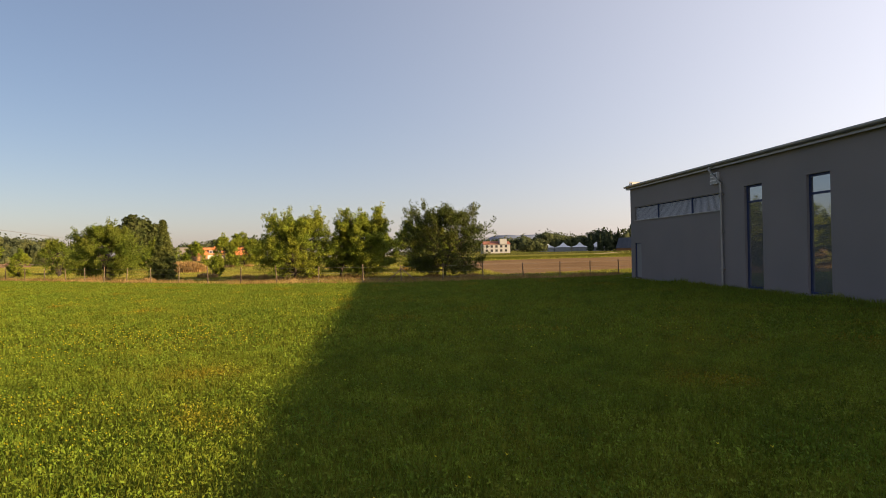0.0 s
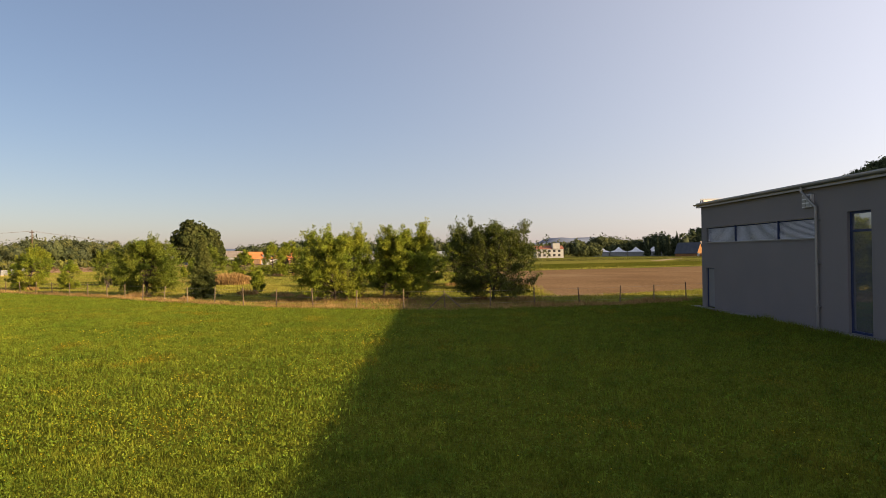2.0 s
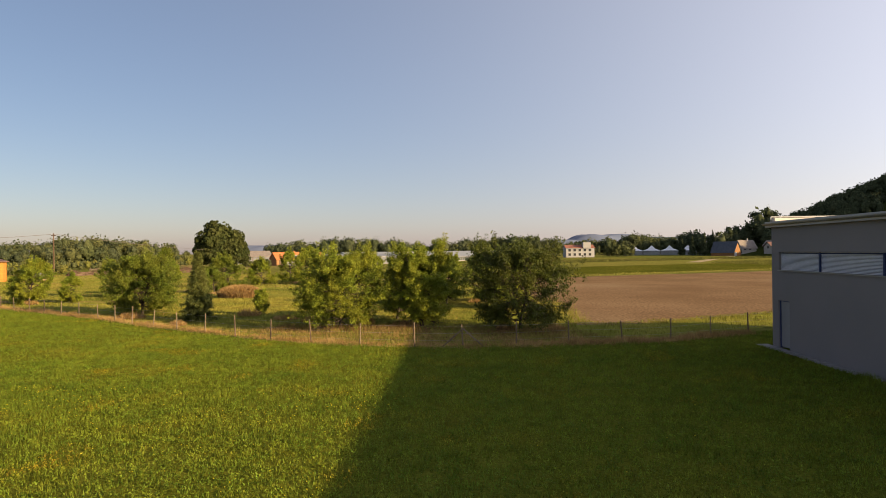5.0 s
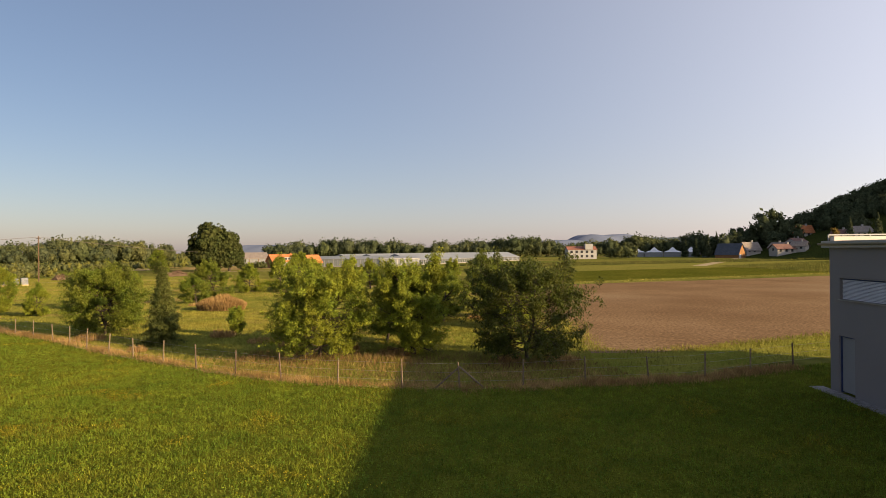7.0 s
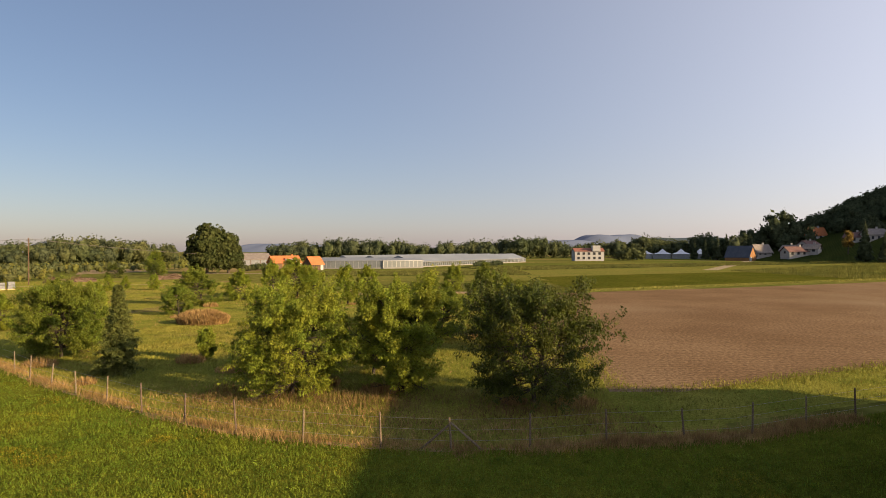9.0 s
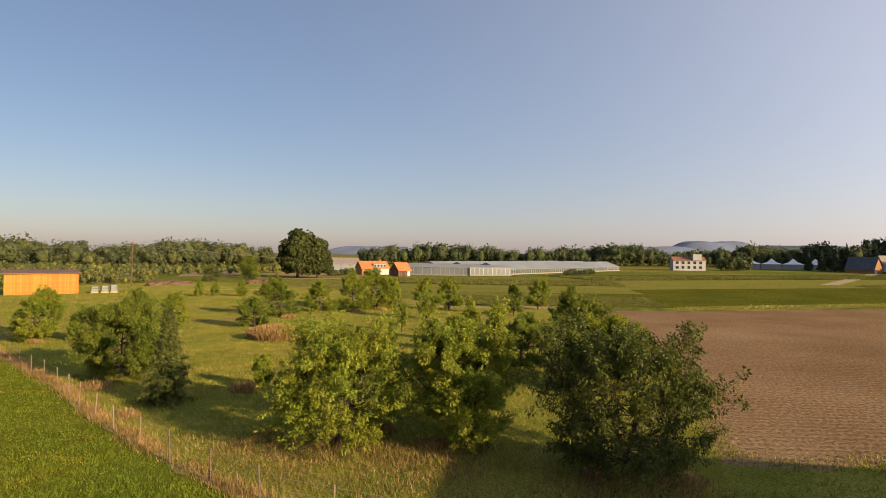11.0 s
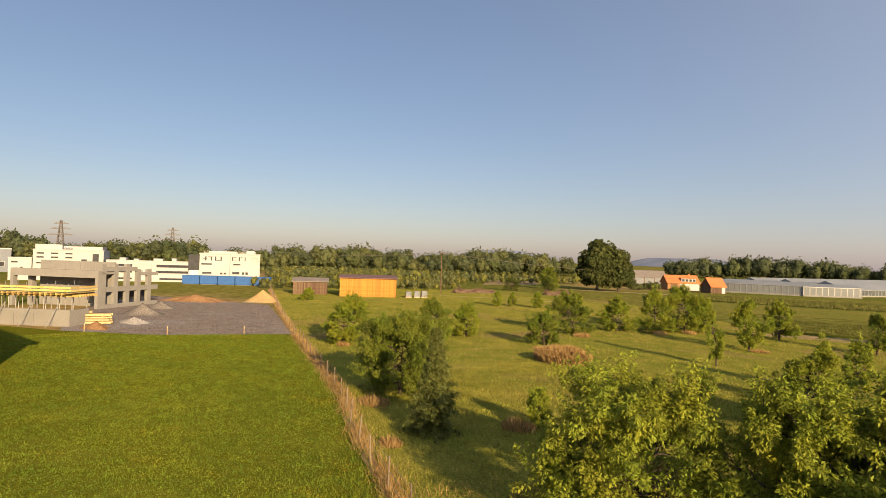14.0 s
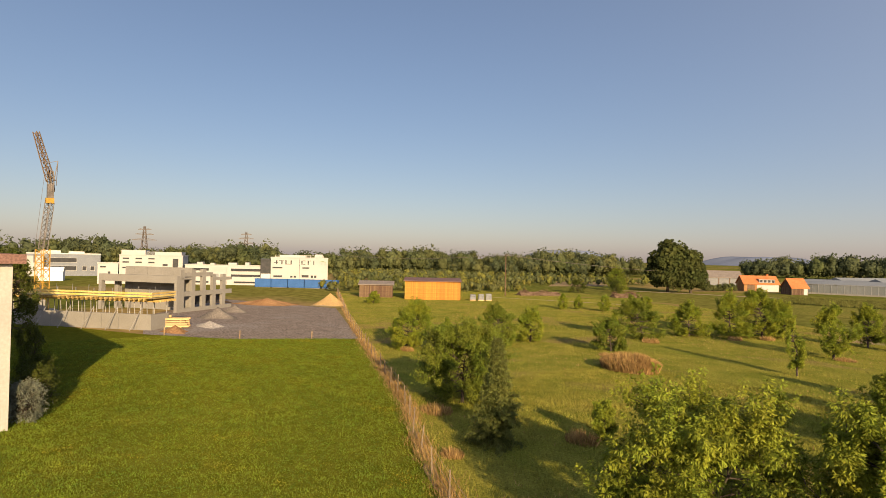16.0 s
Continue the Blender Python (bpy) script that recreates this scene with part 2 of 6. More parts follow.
M_GREYLEAF = mat("grey_green_leaf", (0.14, 0.155, 0.11), (0.19, 0.2, 0.15), 0.6, 3, rough=0.7, bump=0, spec=0.1, island=0.2, leafy=0.2)
M_RUSTLEAF = mat("rusty_leaf", (0.20, 0.125, 0.028), (0.17, 0.155, 0.03), 0.8, 3, rough=0.6, bump=0, spec=0.1, island=0.3, leafy=0.36)
M_NEEDLE = mat("spruce_needles", (0.098, 0.121, 0.033), (0.150, 0.162, 0.041), 1, 5, rough=0.7, bump=0, spec=0.1, island=0.2, leafy=0.25)
# Far woods lighter and bluer: some distance haze is put into their colours.
M_WOODS = mat("hazed_woods", (0.078, 0.097, 0.042), (0.119, 0.130, 0.056), 0.05, 0.8, place="World", rough=0.9, bump=0, spec=0.0, island=0.10, leafy=0.34)
M_WOODS_L = mat("hazed_light_woods", (0.086, 0.101, 0.042), (0.127, 0.133, 0.053), 0.05, 0.8, place="World", rough=0.9, bump=0, spec=0.0, island=0.10, leafy=0.34)
M_WOODS_D = mat("hazed_dark_woods", (0.061, 0.080, 0.042), (0.090, 0.105, 0.055), 0.05, 0.8, place="World", rough=0.9, bump=0, spec=0.0, island=0.10, leafy=0.34)
M_OAK = mat("oak_leaf", (0.046, 0.060, 0.019), (0.070, 0.078, 0.025), 0.3, 2, rough=0.8, bump=0, spec=0.03, island=0.2, leafy=0.2)
M_NURSERY = mat("nursery_bushes", (0.105, 0.118, 0.030), (0.160, 0.152, 0.040), 0.05, 0.8, place="World", rough=0.9, bump=0, spec=0.0, island=0.16, leafy=0.2)
M_BLADE = mat("grass_blade", (0.111, 0.166, 0.018), (0.189, 0.220, 0.023), 0.3, 1.5, place="World", rough=0.6, bump=0, spec=0.08, island=0.42, leafy=0.32, c3=(0.19, 0.18, 0.02), c3_scale=0.3, c3_edge=(0.55, 0.72))
M_HERB = mat("clover_leaf", (0.106, 0.166, 0.019), (0.173, 0.215, 0.023), 0.8, 3, place="World", rough=0.6, bump=0, spec=0.06, island=0.3, leafy=0.32, c3=(0.25, 0.205, 0.02), c3_scale=0.45, c3_edge=(0.58, 0.68))
M_BLADE2 = mat("orchard_blade", (0.178, 0.192, 0.031), (0.281, 0.248, 0.048), 0.12, 0.9, place="World", rough=0.6, bump=0, spec=0.10, island=0.22, leafy=0.3)
M_FLOWER = mat("yellow_flower", (0.75, 0.58, 0.02), (0.8, 0.65, 0.04), 2, 5, rough=0.7, bump=0, leafy=0.3)
M_DRY = mat("dry_grass", (0.34, 0.205, 0.085), (0.44, 0.29, 0.125), 0.5, 2, place="World", rough=0.8, bump=0, spec=0.1, island=0.3, leafy=0.3)
M_STRAW = mat("pale_straw", (0.324, 0.201, 0.079), (0.410, 0.265, 0.109), 0.5, 2, place="World", rough=0.8, bump=0, spec=0.05, island=0.25, leafy=0.25)
M_BROWNGRASS = mat("brown_grass", (0.17, 0.105, 0.045), (0.235, 0.155, 0.065), 0.5, 2, place="World", rough=0.8, bump=0, spec=0.05, island=0.3, leafy=0.25)
M_PACK = mat("grey_wrapped_stone", (0.165, 0.171, 0.182), (0.209, 0.215, 0.226), 1.5, 10, rough=0.6, bump=0.2)
M_REDROOF = mat("faded_red_tiles", (0.24, 0.1, 0.07), (0.3, 0.13, 0.09), 0.6, 9, rough=0.85, bump=0.4)
M_MEMBRANE = mat("white_membrane", (0.62, 0.62, 0.62), (0.68, 0.68, 0.68), 0.5, 6, rough=0.7, bump=0.05, grit=0.12)
M_STRAWGROUND = mat("straw_litter", (0.27, 0.18, 0.09), (0.36, 0.25, 0.13), 1.2, 20, place="World", bump=0.8, bump_dist=0.04, c3=(0.16, 0.17, 0.04), c3_scale=0.5, c3_edge=(0.52, 0.66))
# House walls greyer than their paint: shade is put into the colour.
M_SHADED_WALL = mat("shaded_house_render", (0.3, 0.28, 0.26), (0.36, 0.34, 0.31), 0.3, 8, rough=0.9, bump=0.05, grit=0.12)
# Distance haze is put into the hill colours as pale blue-grey.
M_HILL = mat("hazed_far_hill", (0.114, 0.137, 0.199), (0.120, 0.144, 0.208), 0.002, 0.01, place="World", rough=1, bump=0, spec=0, grit=0.12)
M_HILLD = mat("hazed_near_hill", (0.069, 0.089, 0.104), (0.081, 0.101, 0.117), 0.01, 0.05, place="World", rough=1, bump=0, spec=0, grit=0.12)

# ---- helpers of the scene ----


def mesh_from(name, verts, faces, material, parent=None, label="", smooth=False):
    me = bpy.data.meshes.new(name)
    me.from_pydata([tuple(v) for v in verts], [], [tuple(f) for f in faces])
    me.materials.append(material)
    if smooth:
        me.polygons.foreach_set("use_smooth", [True] * len(me.polygons))
    ob = new(name, me)
    ob.parent = parent
    return tagged(ob, label)


def tri_soup(name, verts, quads, material, parent=None, label=""):
    """A mesh from numpy arrays: verts (n, 3), faces (m, 3) or (m, 4)."""
    me = bpy.data.meshes.new(name)
    k = quads.shape[1]
    me.vertices.add(len(verts))
    me.vertices.foreach_set("co", np.asarray(verts, dtype=np.float32).ravel())
    me.loops.add(quads.size)
    me.loops.foreach_set("vertex_index", quads.ravel().astype(np.int32))
    me.polygons.add(len(quads))
    me.polygons.foreach_set("loop_start", np.arange(0, quads.size, k, dtype=np.int32))
    me.update(calc_edges=True)
    me.materials.append(material)
    ob = new(name, me)
    ob.parent = parent
    return tagged(ob, label)


def part(name, bm, material, parent, label="", smooth=False):
    me = bpy.data.meshes.new(name)
    bm.to_mesh(me)
    bm.free()
    me.materials.append(material)
    if smooth:
        me.polygons.foreach_set("use_smooth", [True] * len(me.polygons))
    ob = new(name, me)
    ob.parent = parent
    return tagged(ob, label)


def thing(name, label, category, x=0, y=0, z=0, rz=0, group="", kind=""):
    ob = new(name)
    ob.empty_display_size = 0.2
    ob.matrix_world = pose(x, y, z, 0, 0, rz)
    return tagged(ob, label, category, group, kind)


def box(bm, x0, x1, y0, y1, z0, z1, bevel=0.0):
    r = bmesh.ops.create_cube(bm, size=1.0, matrix=Matrix.LocRotScale(((x0 + x1) / 2, (y0 + y1) / 2, (z0 + z1) / 2), None, (abs(x1 - x0), abs(y1 - y0), abs(z1 - z0))))
    if bevel:
        edges = list({e for v in r["verts"] for e in v.link_edges})
        bmesh.ops.bevel(bm, geom=edges, offset=bevel, segments=1, affect="EDGES")
    return bm


def boxes(*specs, bevel=0.0):
    bm = bmesh.new()
    for s in specs:
        box(bm, *s, bevel=bevel)
    return bm


def beam(bm, a, b, w, h=None, sides=4):
    """A bar from a to b."""
    a, b = Vector(a), Vector(b)
    d = b - a
    m = Matrix.Translation((a + b) / 2) @ d.to_track_quat("Z", "Y").to_matrix().to_4x4()
    if sides == 4:
        bmesh.ops.create_cube(bm, size=1.0, matrix=m @ Matrix.Diagonal((w, h or w, d.length, 1)))
    else:
        bmesh.ops.create_cone(bm, cap_ends=True, segments=sides, radius1=w / 2, radius2=(h or w) / 2, depth=d.length, matrix=m)
    return bm


def beams(*specs, sides=4):
    bm = bmesh.new()
    for s in specs:
        beam(bm, *s, sides=sides)
    return bm


def sheet(name, points, z, material, label="", category="", step=0):
    """A level piece of ground."""
    return tagged(mesh_from(name, [(x, y, z) for x, y in points], [tuple(range(len(points)))], material), label, category, kind="structure")

# ---- ground ----
R = 4200.0
sheet("ground", [(-R, -R), (R, -R), (R, R), (-R, R)], 0.0, M_FARM, "patchy green and straw farmland", "ground")
APEX = (-2.5, 34.45)
LEFT_LINE = [APEX, (-5.0, 34.5), (-8.9, 34.95), (-13.5, 36.8), (-19.3, 39.8), (-23.5, 42.2), (-27.5, 44.9), (-34.5, 48.5), (-50.0, 56.5), (-70.9, 67.7), (-113.9, 91.8)]
RIGHT_LINE = [APEX, (-0.14, 34.9), (2.15, 35.8), (4.31, 36.3), (6.4, 36.95), (8.6, 38.3), (11.3, 39.9), (20.0, 45.2), (44.0, 59.2)]
YARD = [(-51.2, 57.1), (-56.8, 47.0), (-63.8, 41.7), (-81.1, 46.4), (-92.4, 55.3), (-112.6, 61.7), (-96.0, 66.7), (-80.6, 71.9)]
sheet("ground_meadow", [APEX] + RIGHT_LINE[1:] + [(60, 40), (60, -40), (-60, -40), (-140, 0), (-81.4, 33.1), (-63.8, 41.7), (-56.8, 47.0), (-51.2, 57.1)] + LEFT_LINE[7:0:-1], 0.012, M_MEADOW, "mown green meadow dotted with yellow flowers", "meadow")
sheet("ground_orchard", LEFT_LINE[:10] + [(-111.1, 90.1), (-119.2, 124.9), (-92.6, 144.2), (-58.0, 132.0), (-21.7, 102.4), (9, 101), (7, 46), (6.5, 37.7), (4.4, 36.7), (-0.2, 35.3)], 0.012, M_ORCHARD, "uneven orchard grass with dry straw patches", "grass")
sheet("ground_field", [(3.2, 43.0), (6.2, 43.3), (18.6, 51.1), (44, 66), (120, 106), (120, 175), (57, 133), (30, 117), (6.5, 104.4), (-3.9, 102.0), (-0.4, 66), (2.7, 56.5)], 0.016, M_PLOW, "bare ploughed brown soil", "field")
sheet("ground_field_margin", [(2.9, 36.4), (44, 59.8), (44, 65.8), (18.6, 50.9), (6.2, 43.6), (3.4, 43.4)], 0.014, M_ORCHARD, "rough grass margin beside the field", "grass")


def strip(name, a, b, width, z, material, label, category="field"):
    a, b = Vector(a), Vector(b)
    d = (b - a).normalized()
    n = Vector((-d.y, d.x)) * width
    sheet(name, [a, b, b + n, a + n], z, material, label, category)


strip("ground_crop", (-25.6, 97.5), (-4.0, 102.2), 4.5, 0.02, M_STRAWGROUND, "pale dry soil strip", "track")
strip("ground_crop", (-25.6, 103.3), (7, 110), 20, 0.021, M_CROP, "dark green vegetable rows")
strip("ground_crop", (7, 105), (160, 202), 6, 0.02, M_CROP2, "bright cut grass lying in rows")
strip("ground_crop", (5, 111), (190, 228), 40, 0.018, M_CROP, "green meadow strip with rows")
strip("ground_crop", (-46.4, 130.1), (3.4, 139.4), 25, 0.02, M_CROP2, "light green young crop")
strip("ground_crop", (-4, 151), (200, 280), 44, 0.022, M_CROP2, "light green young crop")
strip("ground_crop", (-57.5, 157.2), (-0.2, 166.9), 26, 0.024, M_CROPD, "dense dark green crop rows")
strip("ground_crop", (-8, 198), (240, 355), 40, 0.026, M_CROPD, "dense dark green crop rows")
strip("ground_track", (-98.0, 165.6), (-47.4, 180.5), 3.0, 0.022, M_PATH, "pale sandy farm track", "track")
strip("ground_track", (-92.2, 111.5), (-62.0, 122.5), 1.3, 0.022, M_PATH, "pale sandy farm track", "track")
strip("ground_track", (52, 200), (105, 330), 4, 0.03, M_PATH, "pale sandy farm track", "track")
sheet("ground_gravel", YARD, 0.02, M_GRAVEL, "compacted grey gravel building yard", "gravel")

# ---- grey hall ----
HALL = dict(x=10.97, y=35.6, rz=math.degrees(math.atan2(0.106, 1.0)))
hall = thing("industrial_hall", "grey plastered industrial hall with a shallow metal-edged roof", "building", HALL["x"], HALL["y"], 0, HALL["rz"])
LEN, DEEP, TOP = 46.0, 16.0, 5.22


def wall_with_openings(y_from, y_to, z0, z1, thick, openings):
    """Slabs of wall along y round the openings (y0, y1, z0, z1)."""
    bm = bmesh.new()
    y = y_from
    for a, b, lo, hi in sorted(openings):
        if a > y:
            box(bm, 0, thick, y, a, z0, z1)
        if lo > z0:
            box(bm, 0, thick, a, b, z0, lo)
        if hi < z1:
            box(bm, 0, thick, a, b, hi, z1)
        y = b
    box(bm, 0, thick, y, y_to, z0, z1)
    return bm


TALL = [(-12.55, -11.38, 0.06, 4.2), (-16.2, -15.05, 0.06, 4.2), (-19.9, -18.75, 0.06, 4.2), (-23.6, -22.45, 0.06, 4.2)]


def door_and_strip():
    bm = wall_with_openings(-LEN, -10.2, 0, TOP, 0.35, TALL)
    box(bm, 0, 0.35, -10.2, -9.74, 0, TOP)
    box(bm, 0, 0.35, -9.74, -0.58, 4.1, TOP)
    box(bm, 0, 0.35, -9.74, -1.40, 0, 3.35)
    box(bm, 0, 0.35, -1.40, -0.51, 2.05, 3.35)
    box(bm, 0, 0.35, -0.58, 0, 3.35, TOP)
    box(bm, 0, 0.35, -0.51, 0, 0, 3.35)
    return bm


part("front_wall", door_and_strip(), M_PLASTER, hall)
part("end_wall", boxes((0.35, DEEP, -0.35, 0, 0, TOP)), M_PLASTER, hall)
part("end_wall", boxes((0.35, DEEP, -LEN, -LEN + 0.35, 0, TOP)), M_PLASTER, hall)
part("back_wall", boxes((DEEP - 0.35, DEEP, -LEN + 0.35, -0.35, 0, TOP)), M_PLASTER, hall)
part("inner_floor", boxes((0.35, DEEP - 0.35, -LEN + 0.35, -0.35, 0.02, 0.08)), M_CONCRETE, hall)
roof = part("roof", boxes((-0.16, DEEP + 0.3, -LEN - 0.3, 0.14, TOP, TOP + 0.16)), M_ROOFSHEET, hall, "pale roof sheeting")
part("roof_edge", boxes((-0.2, -0.16, -LEN - 0.3, 0.18, TOP - 0.05, TOP + 0.2), (-0.16, DEEP + 0.3, 0.14, 0.18, TOP - 0.05, TOP + 0.2)), M_METAL, hall, "folded zinc roof edge")
gut = bmesh.new()
for k in range(8):
    a0, a1 = math.pi + k * math.pi / 8, math.pi + (k + 1) * math.pi / 8
    v = [gut.verts.new((-0.28 + 0.08 * math.cos(a), yy, TOP + 0.12 + 0.08 * math.sin(a))) for a, yy in ((a0, -LEN), (a1, -LEN), (a1, 0.16), (a0, 0.16))]
    gut.faces.new(v)
part("gutter", gut, M_METAL, hall, "half-round zinc gutter")
rail = bmesh.new()
for x in np.linspace(0.0, 12.0, 9):
    beam(rail, (x, 0.05, TOP + 0.16), (x, 0.05, TOP + 0.42), 0.04)
beam(rail, (0, 0.05, TOP + 0.42), (12, 0.05, TOP + 0.42), 0.05)
part("roof_upstand", rail, M_METAL, hall, "low metal upstand along the gable")
part("parapet_band", boxes((0.0, DEEP, -0.3, -0.05, TOP + 0.16, TOP + 0.36)), M_ROOFSHEET, hall, "beige roof sheet upstand")
part("downpipe", beams(((-0.28, -9.25, TOP + 0.1), (-0.28, -9.25, TOP - 0.12), 0.1), ((-0.28, -9.25, TOP - 0.12), (-0.1, -9.82, TOP - 0.75), 0.1),
                       ((-0.1, -9.82, TOP - 0.7), (-0.1, -9.84, 0.0), 0.1), sides=10), M_METAL, hall, "pale zinc downpipe")
for z in (0.8, 2.4, 4.0):
    part("pipe_clip", boxes((-0.17, 0.0, -9.94, -9.79, z, z + 0.04)), M_METAL, hall)
vent = part("vent_box", boxes((-0.12, 0.0, -9.59, -9.01, 4.5, 5.0), bevel=0.01), M_BLIND, hall, "pale wall vent with louvres")
for k in range(6):
    part("louvre", boxes((-0.145, -0.115, -9.54 if k % 2 == 0 else -9.27, -9.32 if k % 2 == 0 else -9.05, 4.54 + (k // 2) * 0.15, 4.64 + (k // 2) * 0.15)), M_METAL, vent)
# strip window with closed blinds
swin = thing("window_strip", "high ribbon window behind closed aluminium blinds", "window", HALL["x"], HALL["y"], 0, HALL["rz"], kind="structure")
part("sill", boxes((-0.06, 0.3, -9.76, -0.56, 3.31, 3.35)), M_METAL, swin)
for a, b in ((-3.47, -0.60), (-7.05, -3.54), (-9.72, -7.12)):
    part("window_frame", boxes((0.14, 0.2, a, b, 3.35, 3.4), (0.14, 0.2, a, b, 4.04, 4.1), (0.14, 0.2, a, a + 0.05, 3.4, 4.04), (0.14, 0.2, b - 0.05, b, 3.4, 4.04)), M_FRAME, swin)
    part("pane", boxes((0.165, 0.175, a + 0.05, b - 0.05, 3.4, 4.04)), M_GLASS, swin)
    bl = part("blind", boxes((0.07, 0.11, a + 0.02, b - 0.02, 4.09, 4.1)), M_BLIND, swin, "closed pale aluminium blind")
    for k in range(15):
        zz = 3.36 + k * 0.046
        slat = bmesh.new()
        v = [slat.verts.new(p) for p in ((0.07, a + 0.02, zz), (0.07, b - 0.02, zz), (0.1, b - 0.02, zz + 0.033), (0.1, a + 0.02, zz + 0.033))]
        slat.faces.new(v)
        part("slat", slat, M_BLIND, bl)
part("mullion", boxes((0.03, 0.2, -3.54, -3.47, 3.35, 4.1)), M_FRAME, swin)
part("mullion", boxes((0.03, 0.2, -7.12, -7.05, 3.35, 4.1)), M_FRAME, swin)
for k, (a, b, lo, hi) in enumerate(TALL):
    w = thing("window_%d" % (k + 1), "tall narrow dark window with a blue metal frame", "window", HALL["x"], HALL["y"], 0, HALL["rz"], kind="structure")
    part("window_frame", boxes((0.1, 0.18, a, a + 0.07, lo, hi), (0.1, 0.18, b - 0.07, b, lo, hi), (0.1, 0.18, a + 0.07, b - 0.07, hi - 0.08, hi), (0.1, 0.18, a + 0.07, b - 0.07, lo, lo + 0.08), (0.1, 0.18, a + 0.07, b - 0.07, 3.5, 3.58)), M_FRAME, w)
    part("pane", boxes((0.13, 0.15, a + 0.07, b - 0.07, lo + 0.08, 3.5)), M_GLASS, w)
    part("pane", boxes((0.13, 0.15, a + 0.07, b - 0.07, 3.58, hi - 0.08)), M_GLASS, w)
    # Dark sheet stands in for the unlit room behind the panes.
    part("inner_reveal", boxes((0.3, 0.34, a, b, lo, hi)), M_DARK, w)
dr = thing("door_1", "plain grey metal side door of the hall", "door", HALL["x"], HALL["y"], 0, HALL["rz"], kind="structure")
part("door_leaf", boxes((0.1, 0.15, -1.36, -0.56, 0.08, 2.01)), M_DOORPAINT, dr)
part("door_frame", boxes((0.06, 0.16, -1.40, -1.36, 0.05, 2.05), (0.06, 0.16, -0.56, -0.51, 0.05, 2.05), (0.06, 0.16, -1.36, -0.56, 2.01, 2.05)), M_FRAME, dr)
part("door_handle", beams(((0.08, -1.27, 1.02), (0.08, -1.13, 1.02), 0.02), ((0.1, -1.27, 1.02), (0.08, -1.27, 1.02), 0.02)), M_STEEL, dr)
tagged(mesh_from("ground_drip_strip", [(HALL["x"] + p.x, HALL["y"] + p.y, 0.03) for p in (Matrix.Rotation(radians(HALL["rz"]), 3, "Z") @ Vector(q) for q in ((-0.55, 0.5, 0), (-0.55, -LEN, 0), (0.0, -LEN, 0), (0.0, 0.5, 0)))], [(0, 1, 2, 3)], M_PLINTH),
       "pebble drip strip along the hall wall", "gravel", kind="structure")

# ---- fence ----


def along(line, spacing, start=0.0):
    out, rest = [], start
    for a, b in zip(line, line[1:]):
        a, b = Vector(a), Vector(b)
        n = (b - a).length
        while rest < n:
            out.append((a + (b - a) * (rest / n), (b - a).normalized()))
            rest += spacing
        rest -= n
    return out


def band(name, line, width, z, material, label):
    """A strip of ground along a line, with wavering edges."""
    verts, faces = [], []
    for i, (p, d) in enumerate(along(line, 0.6)):
        n = Vector((-d.y, d.x))
        a, b = width * (0.6 + 0.4 * math.sin(i * 1.7) * math.sin(i * 0.43)), width * (0.6 + 0.4 * math.sin(i * 1.3 + 2) * math.sin(i * 0.37))
        verts += [(p.x + n.x * a, p.y + n.y * a, z), (p.x - n.x * b, p.y - n.y * b, z)]
    for i in range(len(verts) // 2 - 1):
        faces.append((2 * i, 2 * i + 1, 2 * i + 3, 2 * i + 2))
    tagged(mesh_from(name, verts, faces, material), label, "ground", kind="structure")


band("ground_straw_strip", LEFT_LINE, 0.3, 0.022, M_STRAWGROUND, "straw litter and bare soil under the fence")
band("ground_straw_strip", RIGHT_LINE[:6], 0.2, 0.024, M_STRAWGROUND, "straw litter and bare soil under the fence")
fence = thing("fence", "wire field fence on thin weathered posts", "fence", 0, 0, 0)
post_mesh = None
rng = random.Random(4)
LEFT_POSTS, RIGHT_POSTS = along(LEFT_LINE, 2.62, 2.2), along(RIGHT_LINE, 2.55, 2.4)
for p, d in [(Vector(APEX), Vector((1, 0)))] + LEFT_POSTS + RIGHT_POSTS:
    if post_mesh is None:
        ob = part("post", beams(((0, 0, -0.05), (0, 0, 1.08), 0.07, 0.06), sides=7), M_POST, fence)
        post_mesh = ob.data
    else:
        ob = new("post", post_mesh)
        ob.parent = fence
    ob.location = (p.x, p.y, 0)
    ob.rotation_euler = (radians(rng.uniform(-4, 4)), radians(rng.uniform(-4, 4)), rng.uniform(0, 3))
    ob.scale = (1, 1, rng.uniform(0.93, 1.06))
for line in (LEFT_LINE, RIGHT_LINE):
    d = (Vector(line[1]) - Vector(line[0])).normalized() * 0.95
    part("brace", beams(((APEX[0] + d.x, APEX[1] + d.y, 0), (APEX[0], APEX[1], 0.85), 0.07, 0.06), sides=6), M_POST, fence)
    for z in (0.3, 0.62, 0.95):
        part("wire", beams(*[((a[0], a[1], z), (b[0], b[1], z), 0.006) for a, b in zip(line, line[1:])]), M_WIRE, fence)

# ---- trees ----


def tube(verts, faces, pts, radii, sides=6):
    base = len(verts)
    for i, (p, r) in enumerate(zip(pts, radii)):
        d = (pts[min(i + 1, len(pts) - 1)] - pts[max(i - 1, 0)]).normalized()
        a = d.orthogonal().normalized()
        b = d.cross(a)
        for k in range(sides):
            t = 2 * math.pi * k / sides
            verts.append(p + (a * math.cos(t) + b * math.sin(t)) * r)
    for i in range(len(pts) - 1):
        for k in range(sides):
            q = base + i * sides
            faces.append((q + k, q + (k + 1) % sides, q + sides + (k + 1) % sides, q + sides + k))


